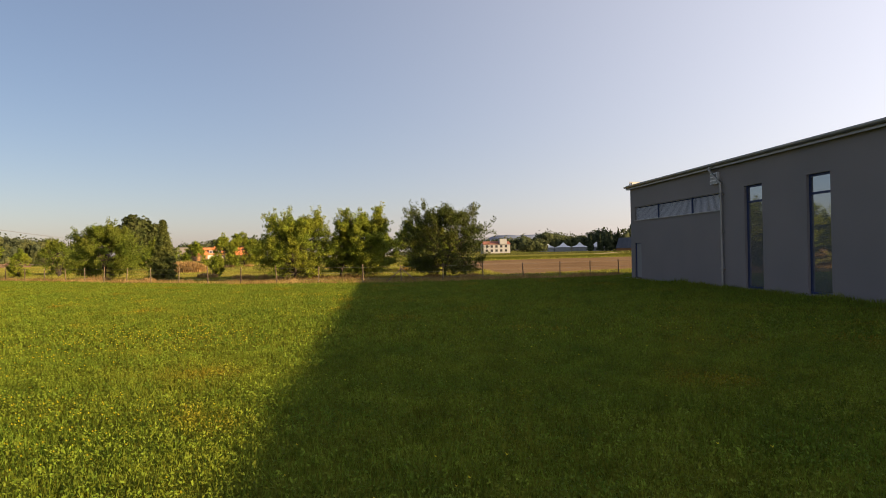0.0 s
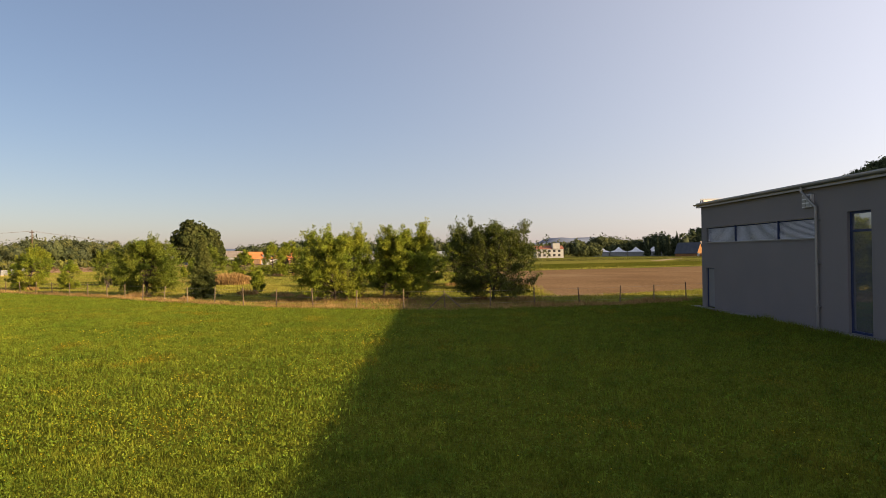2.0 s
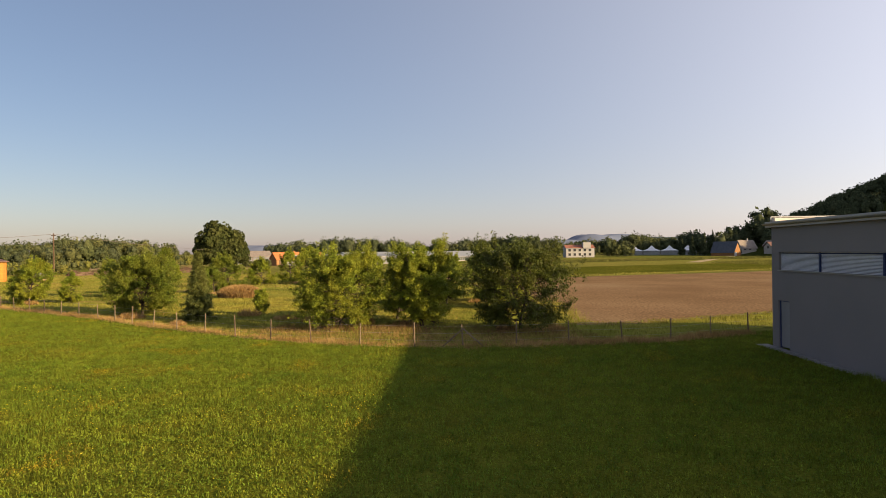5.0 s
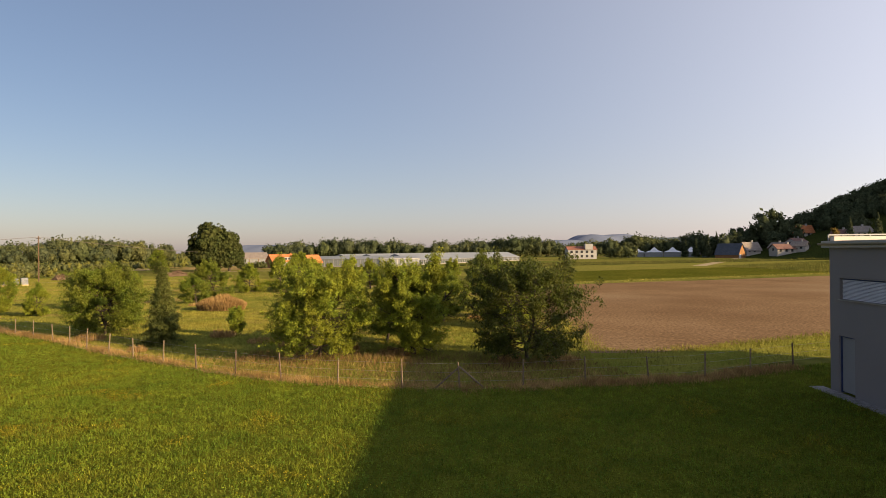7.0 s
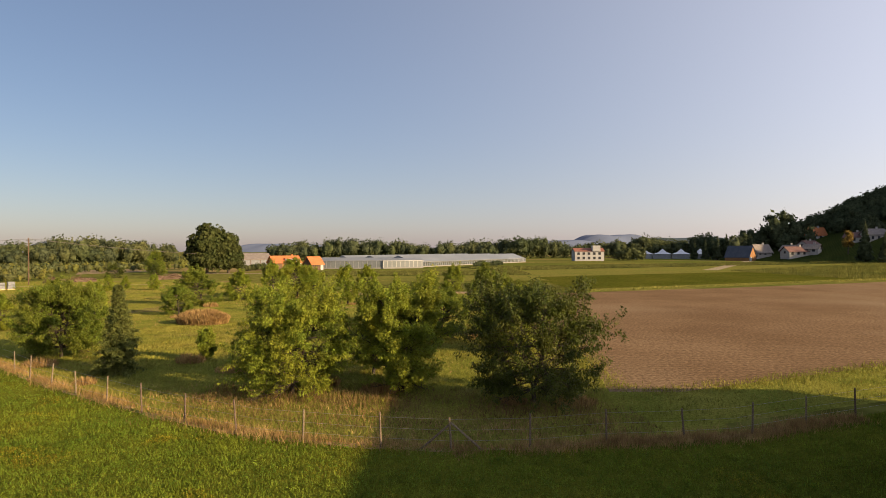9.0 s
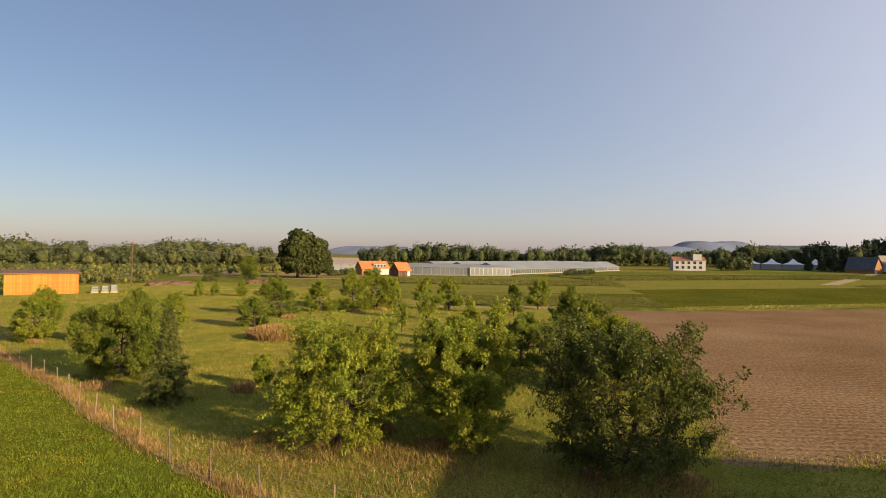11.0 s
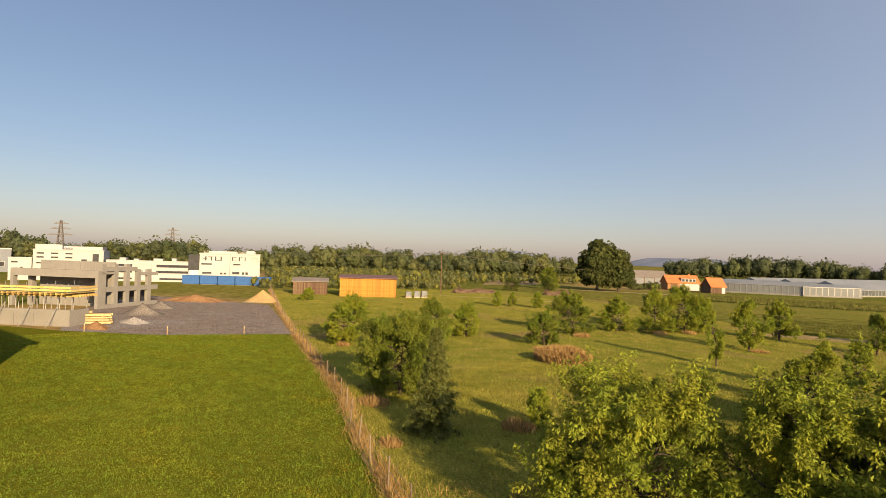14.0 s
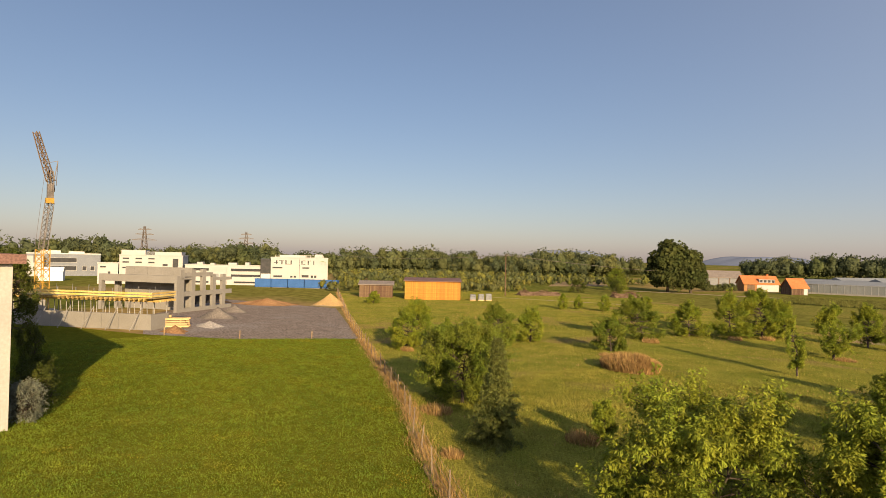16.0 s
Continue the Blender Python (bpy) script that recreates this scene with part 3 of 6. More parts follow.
def limb(rng, start, way, length, up=0.25, wild=0.25, n=6):
    pts, p, d = [start], start.copy(), way.normalized()
    for _ in range(n):
        d = (d + Vector((rng.uniform(-wild, wild), rng.uniform(-wild, wild), rng.uniform(-wild, wild) + up * 0.3))).normalized()
        p = p + d * (length / n)
        pts.append(p.copy())
    return pts


def leaf_quads(nrg, c, way, face, size, ratio):
    """Folded pointed leaves at c, growing along way, facing face."""
    count = len(c)
    way = way - face * (way * face).sum(axis=1)[:, None] * 0.85
    way /= np.linalg.norm(way, axis=1)[:, None]
    side = np.cross(way, face)
    side /= np.linalg.norm(side, axis=1)[:, None] + 1e-9
    ln = size * nrg.uniform(0.7, 1.3, (count, 1))
    fold = np.cross(way, side) * ln * 0.1
    v = np.stack([c, c + way * ln * 0.45 + side * ln * ratio / 2 + fold, c + way * ln, c + way * ln * 0.45 - side * ln * ratio / 2 + fold], 1).reshape(-1, 3)
    return v, np.arange(count * 4).reshape(-1, 4)


def unit(a):
    return a / (np.linalg.norm(a, axis=1)[:, None] + 1e-9)


def leaves(nrg, centres, spread, count, size, droop=0.7, ratio=0.42):
    """Leaves scattered round the given centres."""
    c = centres[nrg.integers(0, len(centres), count)] + nrg.normal(0, 1, (count, 3)) * spread
    face = nrg.normal(0, 0.8, (count, 3)) + unit(c - centres.mean(axis=0)) * 0.35
    face[:, 2] += 0.55
    way = nrg.normal(0, 1, (count, 3))
    way[:, 2] -= droop
    return leaf_quads(nrg, c, way, unit(face), size, ratio)


def leafy_shoots(nrg, bases, ways, lengths, count, size, droop=0.55, ratio=0.36):
    """Leaves set along shoots, hanging out to their sides, so that the crown breaks into tufts with gaps between."""
    k = nrg.integers(0, len(bases), count)
    f = nrg.beta(1.6, 1.0, count)
    side = nrg.normal(0, 1, (count, 3))
    side -= ways[k] * (side * ways[k]).sum(axis=1)[:, None]
    side = unit(side)
    c = bases[k] + ways[k] * (lengths[k] * f)[:, None] + side * (0.05 + 0.09 * nrg.uniform(0, 1, count) * (1.2 - f))[:, None]
    way = side + ways[k] * 0.35 + nrg.normal(0, 0.3, (count, 3))
    way[:, 2] -= droop
    face = side * 0.5 + nrg.normal(0, 0.45, (count, 3))
    face[:, 2] += 0.55
    return leaf_quads(nrg, c, way, unit(face), size, ratio)


def tree(name, label, x, y, height, radius, seed, leaf, count, size, stem=0.9, stems=1, group="orchard trees", category="tree", rz=0.0, lean=0.0, crown_low=None, shoots=0.4, tufts=None):
    """A broad-leaved tree: stems, limbs, twigs, and a crown of leafy shoots at their ends."""
    rng, nrg = random.Random(seed), np.random.default_rng(seed)
    t = thing(name, label, category, x, y, 0, rz, group)
    verts, faces, tips, ways = [], [], [], []
    low = stem if crown_low is None else crown_low
    fork = stem if stems > 1 else 0.0
    near = y < 62
    r0 = 0.03 * height / math.sqrt(stems)
    if fork:
        tube(verts, faces, [Vector((0, 0, -0.1)), Vector((0, 0, fork * 0.5)), Vector((0, 0, fork))], [r0 * 1.7, r0 * 1.35, r0 * 1.2], 8)
    for s in range(stems):
        a0 = 2 * math.pi * s / stems + rng.uniform(0, 1)
        spread = 0.42 if stems > 1 else 0.0
        lead = limb(rng, Vector((0, 0, fork)), Vector((math.cos(a0) * spread + lean, math.sin(a0) * spread, 1)), height * 0.9 - fork, 0.35, 0.15, 9)
        tube(verts, faces, lead if fork else [lead[0] - Vector((0, 0, 0.1))] + lead, ([] if fork else [r0 * 1.4]) + [r0 * (1 - 0.1 * i) for i in range(len(lead))], 8)
        for i in range(0 if fork else 1, len(lead)):
            z = lead[i].z
            if z < low * 0.6:
                continue
            h = min(max((z - low) / max(height - low, 0.1), 0.0), 1.0)
            for b in range(6 if stems == 1 else 4):
                a = rng.uniform(0, 2 * math.pi)
                profile = min(0.85 + 0.6 * h, 1.25 * (1.02 - h) ** 0.6)
                reach = radius * profile * (1 + 0.14 * math.sin(2 * a + seed) + 0.1 * math.sin(3 * a + 2 * seed)) * rng.uniform(0.6, 1.1)
                rise = rng.uniform(-0.45, 0.35) + 0.65 * h
                br = limb(rng, lead[i], Vector((math.cos(a), math.sin(a), rise)), reach, 0.12, 0.22, 5)
                tube(verts, faces, br, [r0 * 0.42 * (1 - 0.17 * k) for k in range(len(br))], 4)
                for k in range(2, len(br)):
                    d = (br[k] - br[k - 1]).normalized()
                    tips.append(br[k])
                    ways.append(d)
                    for _ in range(2 if radius > 1.6 else 1):
                        tw = limb(rng, br[k], d + Vector((rng.uniform(-1, 1), rng.uniform(-1, 1), rng.uniform(-0.5, 0.8))), reach * 0.36, 0.1, 0.3, 3)
                        if near:
                            tube(verts, faces, tw, [0.012, 0.01, 0.007, 0.004], 3)
                        for q in tw[1:]:
                            tips.append(q)
                            ways.append((tw[-1] - tw[0]).normalized())
                # upright shoots break the outline
                if rng.random() < shoots:
                    sh = limb(rng, br[rng.randint(2, 5)], Vector((rng.uniform(-0.35, 0.35), rng.uniform(-0.35, 0.35), 1)), height * rng.uniform(0.12, 0.26), 0.2, 0.12, 5)
                    if near:
                        tube(verts, faces, sh, [0.014, 0.012, 0.01, 0.008, 0.006, 0.004], 3)
                    for q in sh[1:]:
                        tips.append(q)
                        ways.append(Vector((0, 0, 1)))
        for q in lead[-3:]:
            tips.append(q)
            ways.append(Vector((0, 0, 1)))
    pts, dirs = np.array([tuple(p) for p in tips]), np.array([tuple(p) for p in ways])
    keep = pts[:, 2] > low * 0.8
    pts, dirs = pts[keep], dirs[keep]
    # the outermost ends carry the leafy shoots
    mid = np.array([np.median(pts[:, 0]), np.median(pts[:, 1]), low + 0.42 * (height - low)])
    out = (pts - mid) / np.array([radius, radius, (height - low) * 0.55])
    worth = np.linalg.norm(out, axis=1) + nrg.normal(0, 0.22, len(pts))
    number = min(tufts or int(260 + 130 * radius * radius), len(pts))
    pick = np.argsort(-worth)[:number] if number < len(pts) else np.arange(len(pts))
    out = unit(out[pick])
    way = dirs[pick] * 0.6 + out * 0.55 + nrg.normal(0, 0.3, (number, 3))
    way[:, 2] += 0.3
    v, q = leafy_shoots(nrg, pts[pick], unit(way), nrg.uniform(0.28, 0.62, number) * (0.4 + 0.25 * radius), count, size)
    # bring the crown to its true height and spread
    kz = height / np.percentile(v[:, 2], 99.5)
    mid = np.median(v[:, :2], axis=0) * 0.6
    kr = radius / np.percentile(np.hypot(v[:, 0] - mid[0], v[:, 1] - mid[1]), 96)
    k = np.array([kr, kr, kz])
    mesh_from("trunk", [(p.x * kr, p.y * kr, p.z * kz) for p in verts], faces, M_BARK, t, "rough brown bark", smooth=True)
    tri_soup("crown", v * k, q, leaf, t)
    return t


def spruce(x, y, height, radius, seed):
    rng, nrg = random.Random(seed), np.random.default_rng(seed)
    t = thing("spruce_tree", "small dark conical spruce beside the fence", "tree", x, y, 0)
    verts, faces = [], []
    tube(verts, faces, [Vector((0, 0, z)) for z in (-0.1, height * 0.5, height)], [0.09, 0.05, 0.01], 7)
    cs = []
    z = 0.12
    while z < height - 0.1:
        reach = radius * (1 - z / height) ** 1.05 * (0.86 + 0.2 * math.sin(z * 15.0)) + 0.05
        for _ in range(9):
            a, r = rng.uniform(0, 6.283), reach * rng.uniform(0.5, 1.25)
            tip = Vector((math.cos(a) * r, math.sin(a) * r, z - 0.24 * r + rng.uniform(-0.05, 0.1)))
            tube(verts, faces, [Vector((0, 0, z)), tip], [0.014, 0.004], 3)
            for k in range(14):
                f = 0.15 + 0.85 * k / 13
                cs.append(Vector((0, 0, z)).lerp(tip, f))
        z += 0.13
    mesh_from("trunk", verts, faces, M_BARK, t)
    v, q = leaves(nrg, np.array([tuple(c) for c in cs]), np.array([0.05, 0.05, 0.04]), 62000, 0.15, 0.5, 0.22)
    tri_soup("crown", v, q, M_NEEDLE, t)
    return t


def clumps(nrg, centres, sizes, per, leaf):
    """Far crowns: leaf clusters over uneven ellipsoids round a closed inner mass. centres (n, 3), sizes (n, 2): radius, half height."""
    n = len(centres)

    def lump(d, i):
        return 1 + 0.13 * np.sin(d[:, 0] * 5 + i) + 0.11 * np.sin(d[:, 1] * 7 + 2 * i) + 0.1 * np.sin(d[:, 2] * 6 + 3 * i)

    i = np.repeat(np.arange(n), per)
    d = unit(nrg.normal(0, 1, (n * per, 3)))
    rad = lump(d, i) * nrg.uniform(0.72, 1.0, n * per) ** 0.6
    c = centres[i] + d * rad[:, None] * np.stack([sizes[i, 0], sizes[i, 0], sizes[i, 1]], 1)
    c[:, 2] = np.maximum(c[:, 2], 0.15)
    # sprays lie mostly along the surface of the crown
    f = unit(d + nrg.normal(0, 0.75, d.shape))
    w = unit(np.cross(f, nrg.normal(0, 1, d.shape)))
    s = np.cross(f, w)
    ln = (leaf * sizes[i, 0] * nrg.uniform(0.6, 1.4, n * per))[:, None]
    v = np.stack([c - w * ln, c + s * ln * 0.7, c + w * ln, c - s * ln * 0.7], 1).reshape(-1, 3)
    q = np.arange(n * per * 4).reshape(-1, 4)
    # inner mass
    m, r = 10, 7
    th, ph = np.meshgrid(np.linspace(0.12, math.pi - 0.12, r), np.arange(m) * 2 * math.pi / m, indexing="ij")
    e = np.stack([np.sin(th) * np.cos(ph), np.sin(th) * np.sin(ph), np.cos(th)], -1).reshape(-1, 3)
    j = np.repeat(np.arange(n), len(e))
    e = np.tile(e, (n, 1))
    inner = centres[j] + e * (lump(e, j) * 0.66)[:, None] * np.stack([sizes[j, 0], sizes[j, 0], sizes[j, 1]], 1)
    inner[:, 2] = np.maximum(inner[:, 2], 0.05)
    a, b = np.meshgrid(np.arange(r - 1), np.arange(m), indexing="ij")
    quad = np.stack([a * m + b, a * m + (b + 1) % m, (a + 1) * m + (b + 1) % m, (a + 1) * m + b], -1).reshape(-1, 4)
    quad = (np.arange(n)[:, None, None] * (m * r) + quad[None]).reshape(-1, 4) + len(v)
    return np.concatenate([v, inner]), np.concatenate([q, quad])


def woods(name, label, line, rows, depth, height, spacing, material, seed, per=150, leaf=0.22, spread=0.25, kind="stuff", category="woodland", low=0.0, lobes=3):
    nrg = np.random.default_rng(seed)
    cs, ss = [], []
    for r in range(rows):
        for p, d in along(line, spacing, nrg.uniform(0, spacing)):
            n = Vector((-d.y, d.x))
            q = p + n * (r * depth / max(rows, 1) + nrg.uniform(-0.3, 0.3) * spacing) + d * nrg.uniform(-0.4, 0.4) * spacing
            h = height * nrg.uniform(1 - spread, 1 + spread) * (1 + 0.16 * math.sin(q.x * 0.045 + q.y * 0.06) + 0.1 * math.sin(q.x * 0.13 - q.y * 0.11))
            rad = h * nrg.uniform(0.3, 0.44)
            cs.append((q.x, q.y, low + h * 0.5))
            ss.append((rad, h * 0.46))
            for _ in range(lobes):
                a, e = nrg.uniform(0, 2 * math.pi), nrg.uniform(0.3, 0.78)
                cs.append((q.x + rad * 0.75 * math.cos(a), q.y + rad * 0.75 * math.sin(a), low + h * e))
                ss.append((rad * nrg.uniform(0.4, 0.65), h * nrg.uniform(0.13, 0.24)))
    cs, ss = np.array(cs), np.array(ss)
    tones = material if isinstance(material, tuple) else (material,)
    pick = nrg.integers(0, len(tones), len(cs))
    for k, m in enumerate(tones):
        if (pick == k).any():
            v, q = clumps(nrg, cs[pick == k], ss[pick == k], per, leaf)
            tagged(tri_soup(name, v, q, m), label, category, kind=kind)


BIG = dict(tufts=2100, count=85000, size=0.13, stem=0.6, crown_low=0.7)
tree("cherry_tree", "broad cherry tree with several stems and bright leaves", -10.1, 40.9, 4.6, 2.7, 11, M_LEAF_A, stems=3, **BIG)
tree("cherry_tree", "bushy cherry tree with drooping bright green leaves", -5.66, 42.1, 4.85, 2.2, 12, M_LEAF_A, stems=2, **BIG)
tree("walnut_tree", "dense dark-leaved walnut tree by the fence", 0.0, 40.7, 4.9, 2.75, 13, M_LEAF_D, count=44000, size=0.16, stem=0.6, stems=3, crown_low=0.75, shoots=0.15, tufts=1900)
tree("fruit_tree", "young cherry tree behind the larger ones", -7.8, 45.6, 3.4, 1.3, 36, M_LEAF_B, count=9000, size=0.16, stem=0.8, crown_low=0.8)
tree("plum_tree", "round dense plum tree with dark green leaves", -26.8, 48.0, 4.3, 2.3, 14, M_LEAF_B, count=85000, size=0.13, stem=0.7, stems=3, crown_low=0.65, shoots=0.1, tufts=3000)
spruce(-20.4, 44.1, 4.4, 1.4, 15)
MID = "leafy young fruit tree in the orchard grass"
for k, (x, y, h, r, low, m) in enumerate([
        (-44.1, 57.6, 4.0, 2.1, 0.3, "A"), (-40.9, 58.8, 2.7, 1.1, 0.4, "A"), (-40.8, 65.2, 3.7, 1.8, 0.3, "B"), (-41.3, 69.6, 3.2, 1.3, 0.3, "A"),
        (-33.5, 71.1, 2.8, 1.4, 0.5, "B"), (-36.7, 81.2, 4.3, 2.1, 0.4, "B"), (-35.4, 87.8, 3.7, 1.9, 0.5, "A"), (-32.1, 90.1, 4.7, 1.9, 0.8, "A"),
        (-30.3, 93.4, 5.0, 2.8, 0.5, "A"), (-28.6, 95.0, 4.0, 1.1, 0.6, "A"), (-20.6, 83.8, 4.4, 1.5, 0.8, "A"), (-21.2, 94.8, 4.1, 1.6, 0.8, "A"),
        (-19.3, 72.6, 4.0, 0.65, 0.9, "A"), (-12.4, 91.0, 3.6, 1.2, 0.8, "B"), (-10.9, 100.7, 4.1, 1.6, 0.8, "A"), (-9.7, 66.8, 3.6, 1.0, 1.0, "A"),
        (-6.0, 56.5, 3.5, 1.5, 0.9, "B"), (-9.7, 56.1, 4.2, 1.5, 1.0, "A"), (-2.3, 59.7, 5.0, 2.2, 0.6, "B"), (-1.3, 53.6, 3.9, 2.3, 0.5, "A"), (-18.0, 48.2, 1.8, 0.6, 0.6, "A"),
        (-64.4, 103.0, 2.4, 0.8, 0.5, "A"), (-63.2, 105.3, 2.2, 0.7, 0.5, "A"), (-58.5, 105.6, 2.5, 0.9, 0.5, "A"), (-54.6, 110.8, 2.4, 0.8, 0.5, "A"), (-86.1, 82.0, 2.0, 1.1, 0.2, "A"),
        (-47.2, 95.4, 2.2, 0.7, 0.5, "A"), (-44.5, 87.6, 1.6, 0.5, 0.5, "A")]):
    tree("fruit_tree", MID if h > 2.6 else "small sapling in the orchard grass", x, y, h, r, 40 + k, {"A": M_LEAF_A, "B": M_LEAF_B}[m], count=int(6000 + 5200 * r * r) if y > 62 else int(10000 + 10000 * r * r), size=0.135 if y < 62 else 0.175, stem=low * 0.9 + 0.2, crown_low=low)
tree("fruit_tree", "sparse young tree with reddish-brown leaves", -6.8, 50.7, 2.7, 1.0, 97, M_RUSTLEAF, count=5000, size=0.12, stem=0.6, crown_low=0.6)
# the old oak beside the farm and the bush at its foot


def old_tree(name, label, x, y, lobes, seed, material, per, leaf):
    """A great tree: trunk and limbs, with a crown of many leaf clusters over several lobes (x, y, z, radius, half height)."""
    rng, g = random.Random(seed), np.random.default_rng(seed)
    t = thing(name, label, "tree", x, y, 0)
    verts, faces = [], []
    top = max(l[2] for l in lobes)
    # smaller boughs round the outside break up the outline
    lobes = list(lobes)
    for l in lobes[:]:
        for _ in range(5):
            a, e = rng.uniform(0, 6.28), rng.uniform(-0.2, 1.3)
            lobes.append((l[0] + l[3] * 0.85 * math.cos(a) * math.cos(e), l[1] + l[3] * 0.85 * math.sin(a) * math.cos(e), l[2] + l[4] * 0.85 * math.sin(e), l[3] * rng.uniform(0.22, 0.4), l[4] * rng.uniform(0.22, 0.36)))
    lead = limb(rng, Vector((0, 0, -0.2)), Vector((0, 0, 1)), top * 0.7, 0.3, 0.08, 7)
    tube(verts, faces, lead, [0.55, 0.48, 0.42, 0.36, 0.3, 0.22, 0.15, 0.1], 9)
    for l in lobes:
        br = limb(rng, lead[2], Vector((l[0], l[1], l[2] - lead[2].z)), math.hypot(l[0], l[1], l[2] - lead[2].z), 0.1, 0.1, 5)
        tube(verts, faces, br, [0.25, 0.2, 0.16, 0.11, 0.07, 0.03], 6)
    mesh_from("trunk", verts, faces, M_BARK, t, smooth=True)
    v, q = clumps(g, np.array([l[:3] for l in lobes], float), np.array([l[3:] for l in lobes], float), per, leaf)
    tri_soup("crown", v, q, material, t)
    return t


oak = old_tree("oak_tree", "huge old dark oak tree with a broad crown", -87.4, 174.0, [(0, 0, 8.6, 5.2, 4.6), (3.0, 0.8, 8.6, 4.4, 4.6), (4.2, 0.5, 5.0, 4.0, 3.8), (-3.2, -0.8, 6.2, 3.4, 3.6), (3.0, 0.6, 7.6, 3.2, 3.8), (0, -2.4, 4.6, 3.6, 3.0), (-0.8, 1.0, 12.3, 2.6, 2.4), (2.2, -1.5, 4.2, 3.2, 2.8), (-3.6, 0, 3.6, 2.4, 2.2)], 91, M_OAK, 800, 0.13)
oak.scale = (0.83, 0.83, 0.93)
oak = old_tree("oak_tree", "broad oak merging with its larger neighbour", -82.4, 176.4, [(0, 0, 7.8, 3.6, 4.0), (2.4, 0.5, 5.6, 2.8, 3.2), (-2.0, -0.6, 5.6, 3.0, 3.4), (0.6, -1.4, 3.8, 3.0, 2.6), (0.8, 0.5, 9.8, 2.4, 2.2), (3.2, 0, 3.4, 2.2, 2.0)], 92, M_OAK, 700, 0.13)
oak.scale = (0.8, 0.8, 0.9)
tree("elder_bush", "grey-green elder bush beside the oak", -96.5, 165.5, 6.2, 2.8, 93, M_LEAF_B, count=8000, size=0.4, stem=0.5, crown_low=0.3, group="", category="bush")
tree("willow_bush", "dark rounded willow bush at the field edge", -94.5, 146.2, 3.4, 2.0, 94, M_LEAF_D, count=5000, size=0.3, stem=0.3, crown_low=0.2, group="", category="bush")
tree("willow_bush", "dark rounded willow bush at the field edge", -90.4, 155.7, 3.0, 1.6, 95, M_LEAF_D, count=4000, size=0.3, stem=0.3, crown_low=0.2, group="", category="bush")
# bare shrub between the plum trees
bare_rng = random.Random(77)
bv, bf = [], []
for k in range(14):
    tw = limb(bare_rng, Vector((bare_rng.uniform(-0.15, 0.15), bare_rng.uniform(-0.15, 0.15), 0)), Vector((bare_rng.uniform(-0.5, 0.5), bare_rng.uniform(-0.5, 0.5), 1)), bare_rng.uniform(1.0, 1.9), 0.2, 0.2, 5)
    tube(bv, bf, tw, [0.03, 0.025, 0.02, 0.014, 0.009, 0.004], 4)
bare = mesh_from("bare_shrub", bv, bf, M_BARK)
bare.location = (-38.0, 60.2, 0)
tagged(bare, "leafless grey shrub standing in the grass", "shrub")

# ---- woods ----
woods("woodland", "mixed deciduous woodland edge", [(-326.5, 64.8), (-296.0, 113.9), (-240.4, 177.4), (-189.7, 251.0), (-178.7, 320.2)], 4, 26, 9.6, 5.0, (M_WOODS, M_WOODS_D, M_WOODS_L), 31, per=210, leaf=0.11, spread=0.3)
woods("nursery_bushes", "rows of low nursery bushes", [(-144.0, 109.7), (-133.9, 128.3), (-123.4, 168.2), (-113.0, 211.5)], 12, 85, 2.6, 3.0, (M_NURSERY, M_WOODS_L, M_WOODS), 32, per=36, leaf=0.24, lobes=1)
woods("nursery_bushes", "low bushes behind the sheds", [(-118.8, 91.5), (-108.7, 112.0), (-100.5, 134.8)], 4, 18, 2.3, 2.4, (M_NURSERY, M_WOODS_L), 38, per=50, leaf=0.24, lobes=1)
woods("woodland", "dark deciduous woodland behind the greenhouses", [(-170, 400), (-100, 425), (0, 445), (110, 490), (230, 560)], 3, 24, 11.8, 5.4, (M_WOODS_D, M_WOODS, M_WOODS_D), 33, per=210, leaf=0.11, spread=0.24)
woods("woodland", "far tree line behind the works", [(-420, -120), (-396.1, 46.1), (-355.6, 104.9)], 3, 40, 12.0, 7.0, M_WOODS_D, 34, per=60, leaf=0.2)
woods("hedge", "dark clipped hedge before the long greenhouse", [(-20.4, 239.3), (-11.4, 255.0)], 1, 2, 1.5, 1.0, M_WOODS_D, 39, per=160)
woods("hedge", "low green hedge before the farm hall", [(-86.2, 190.0), (-81.4, 200.5)], 2, 3, 2.0, 1.5, M_WOODS_L, 40, per=120)
woods("hedge", "dark shrubs beside the pale villa", [(47, 353), (59, 358)], 2, 8, 8.0, 4.0, M_WOODS, 35, per=160)
woods("woodland", "dark conifers behind the chapel", [(116, 472), (142, 482), (192, 502)], 2, 20, 13.0, 5.0, M_WOODS_D, 36, per=300, leaf=0.12)

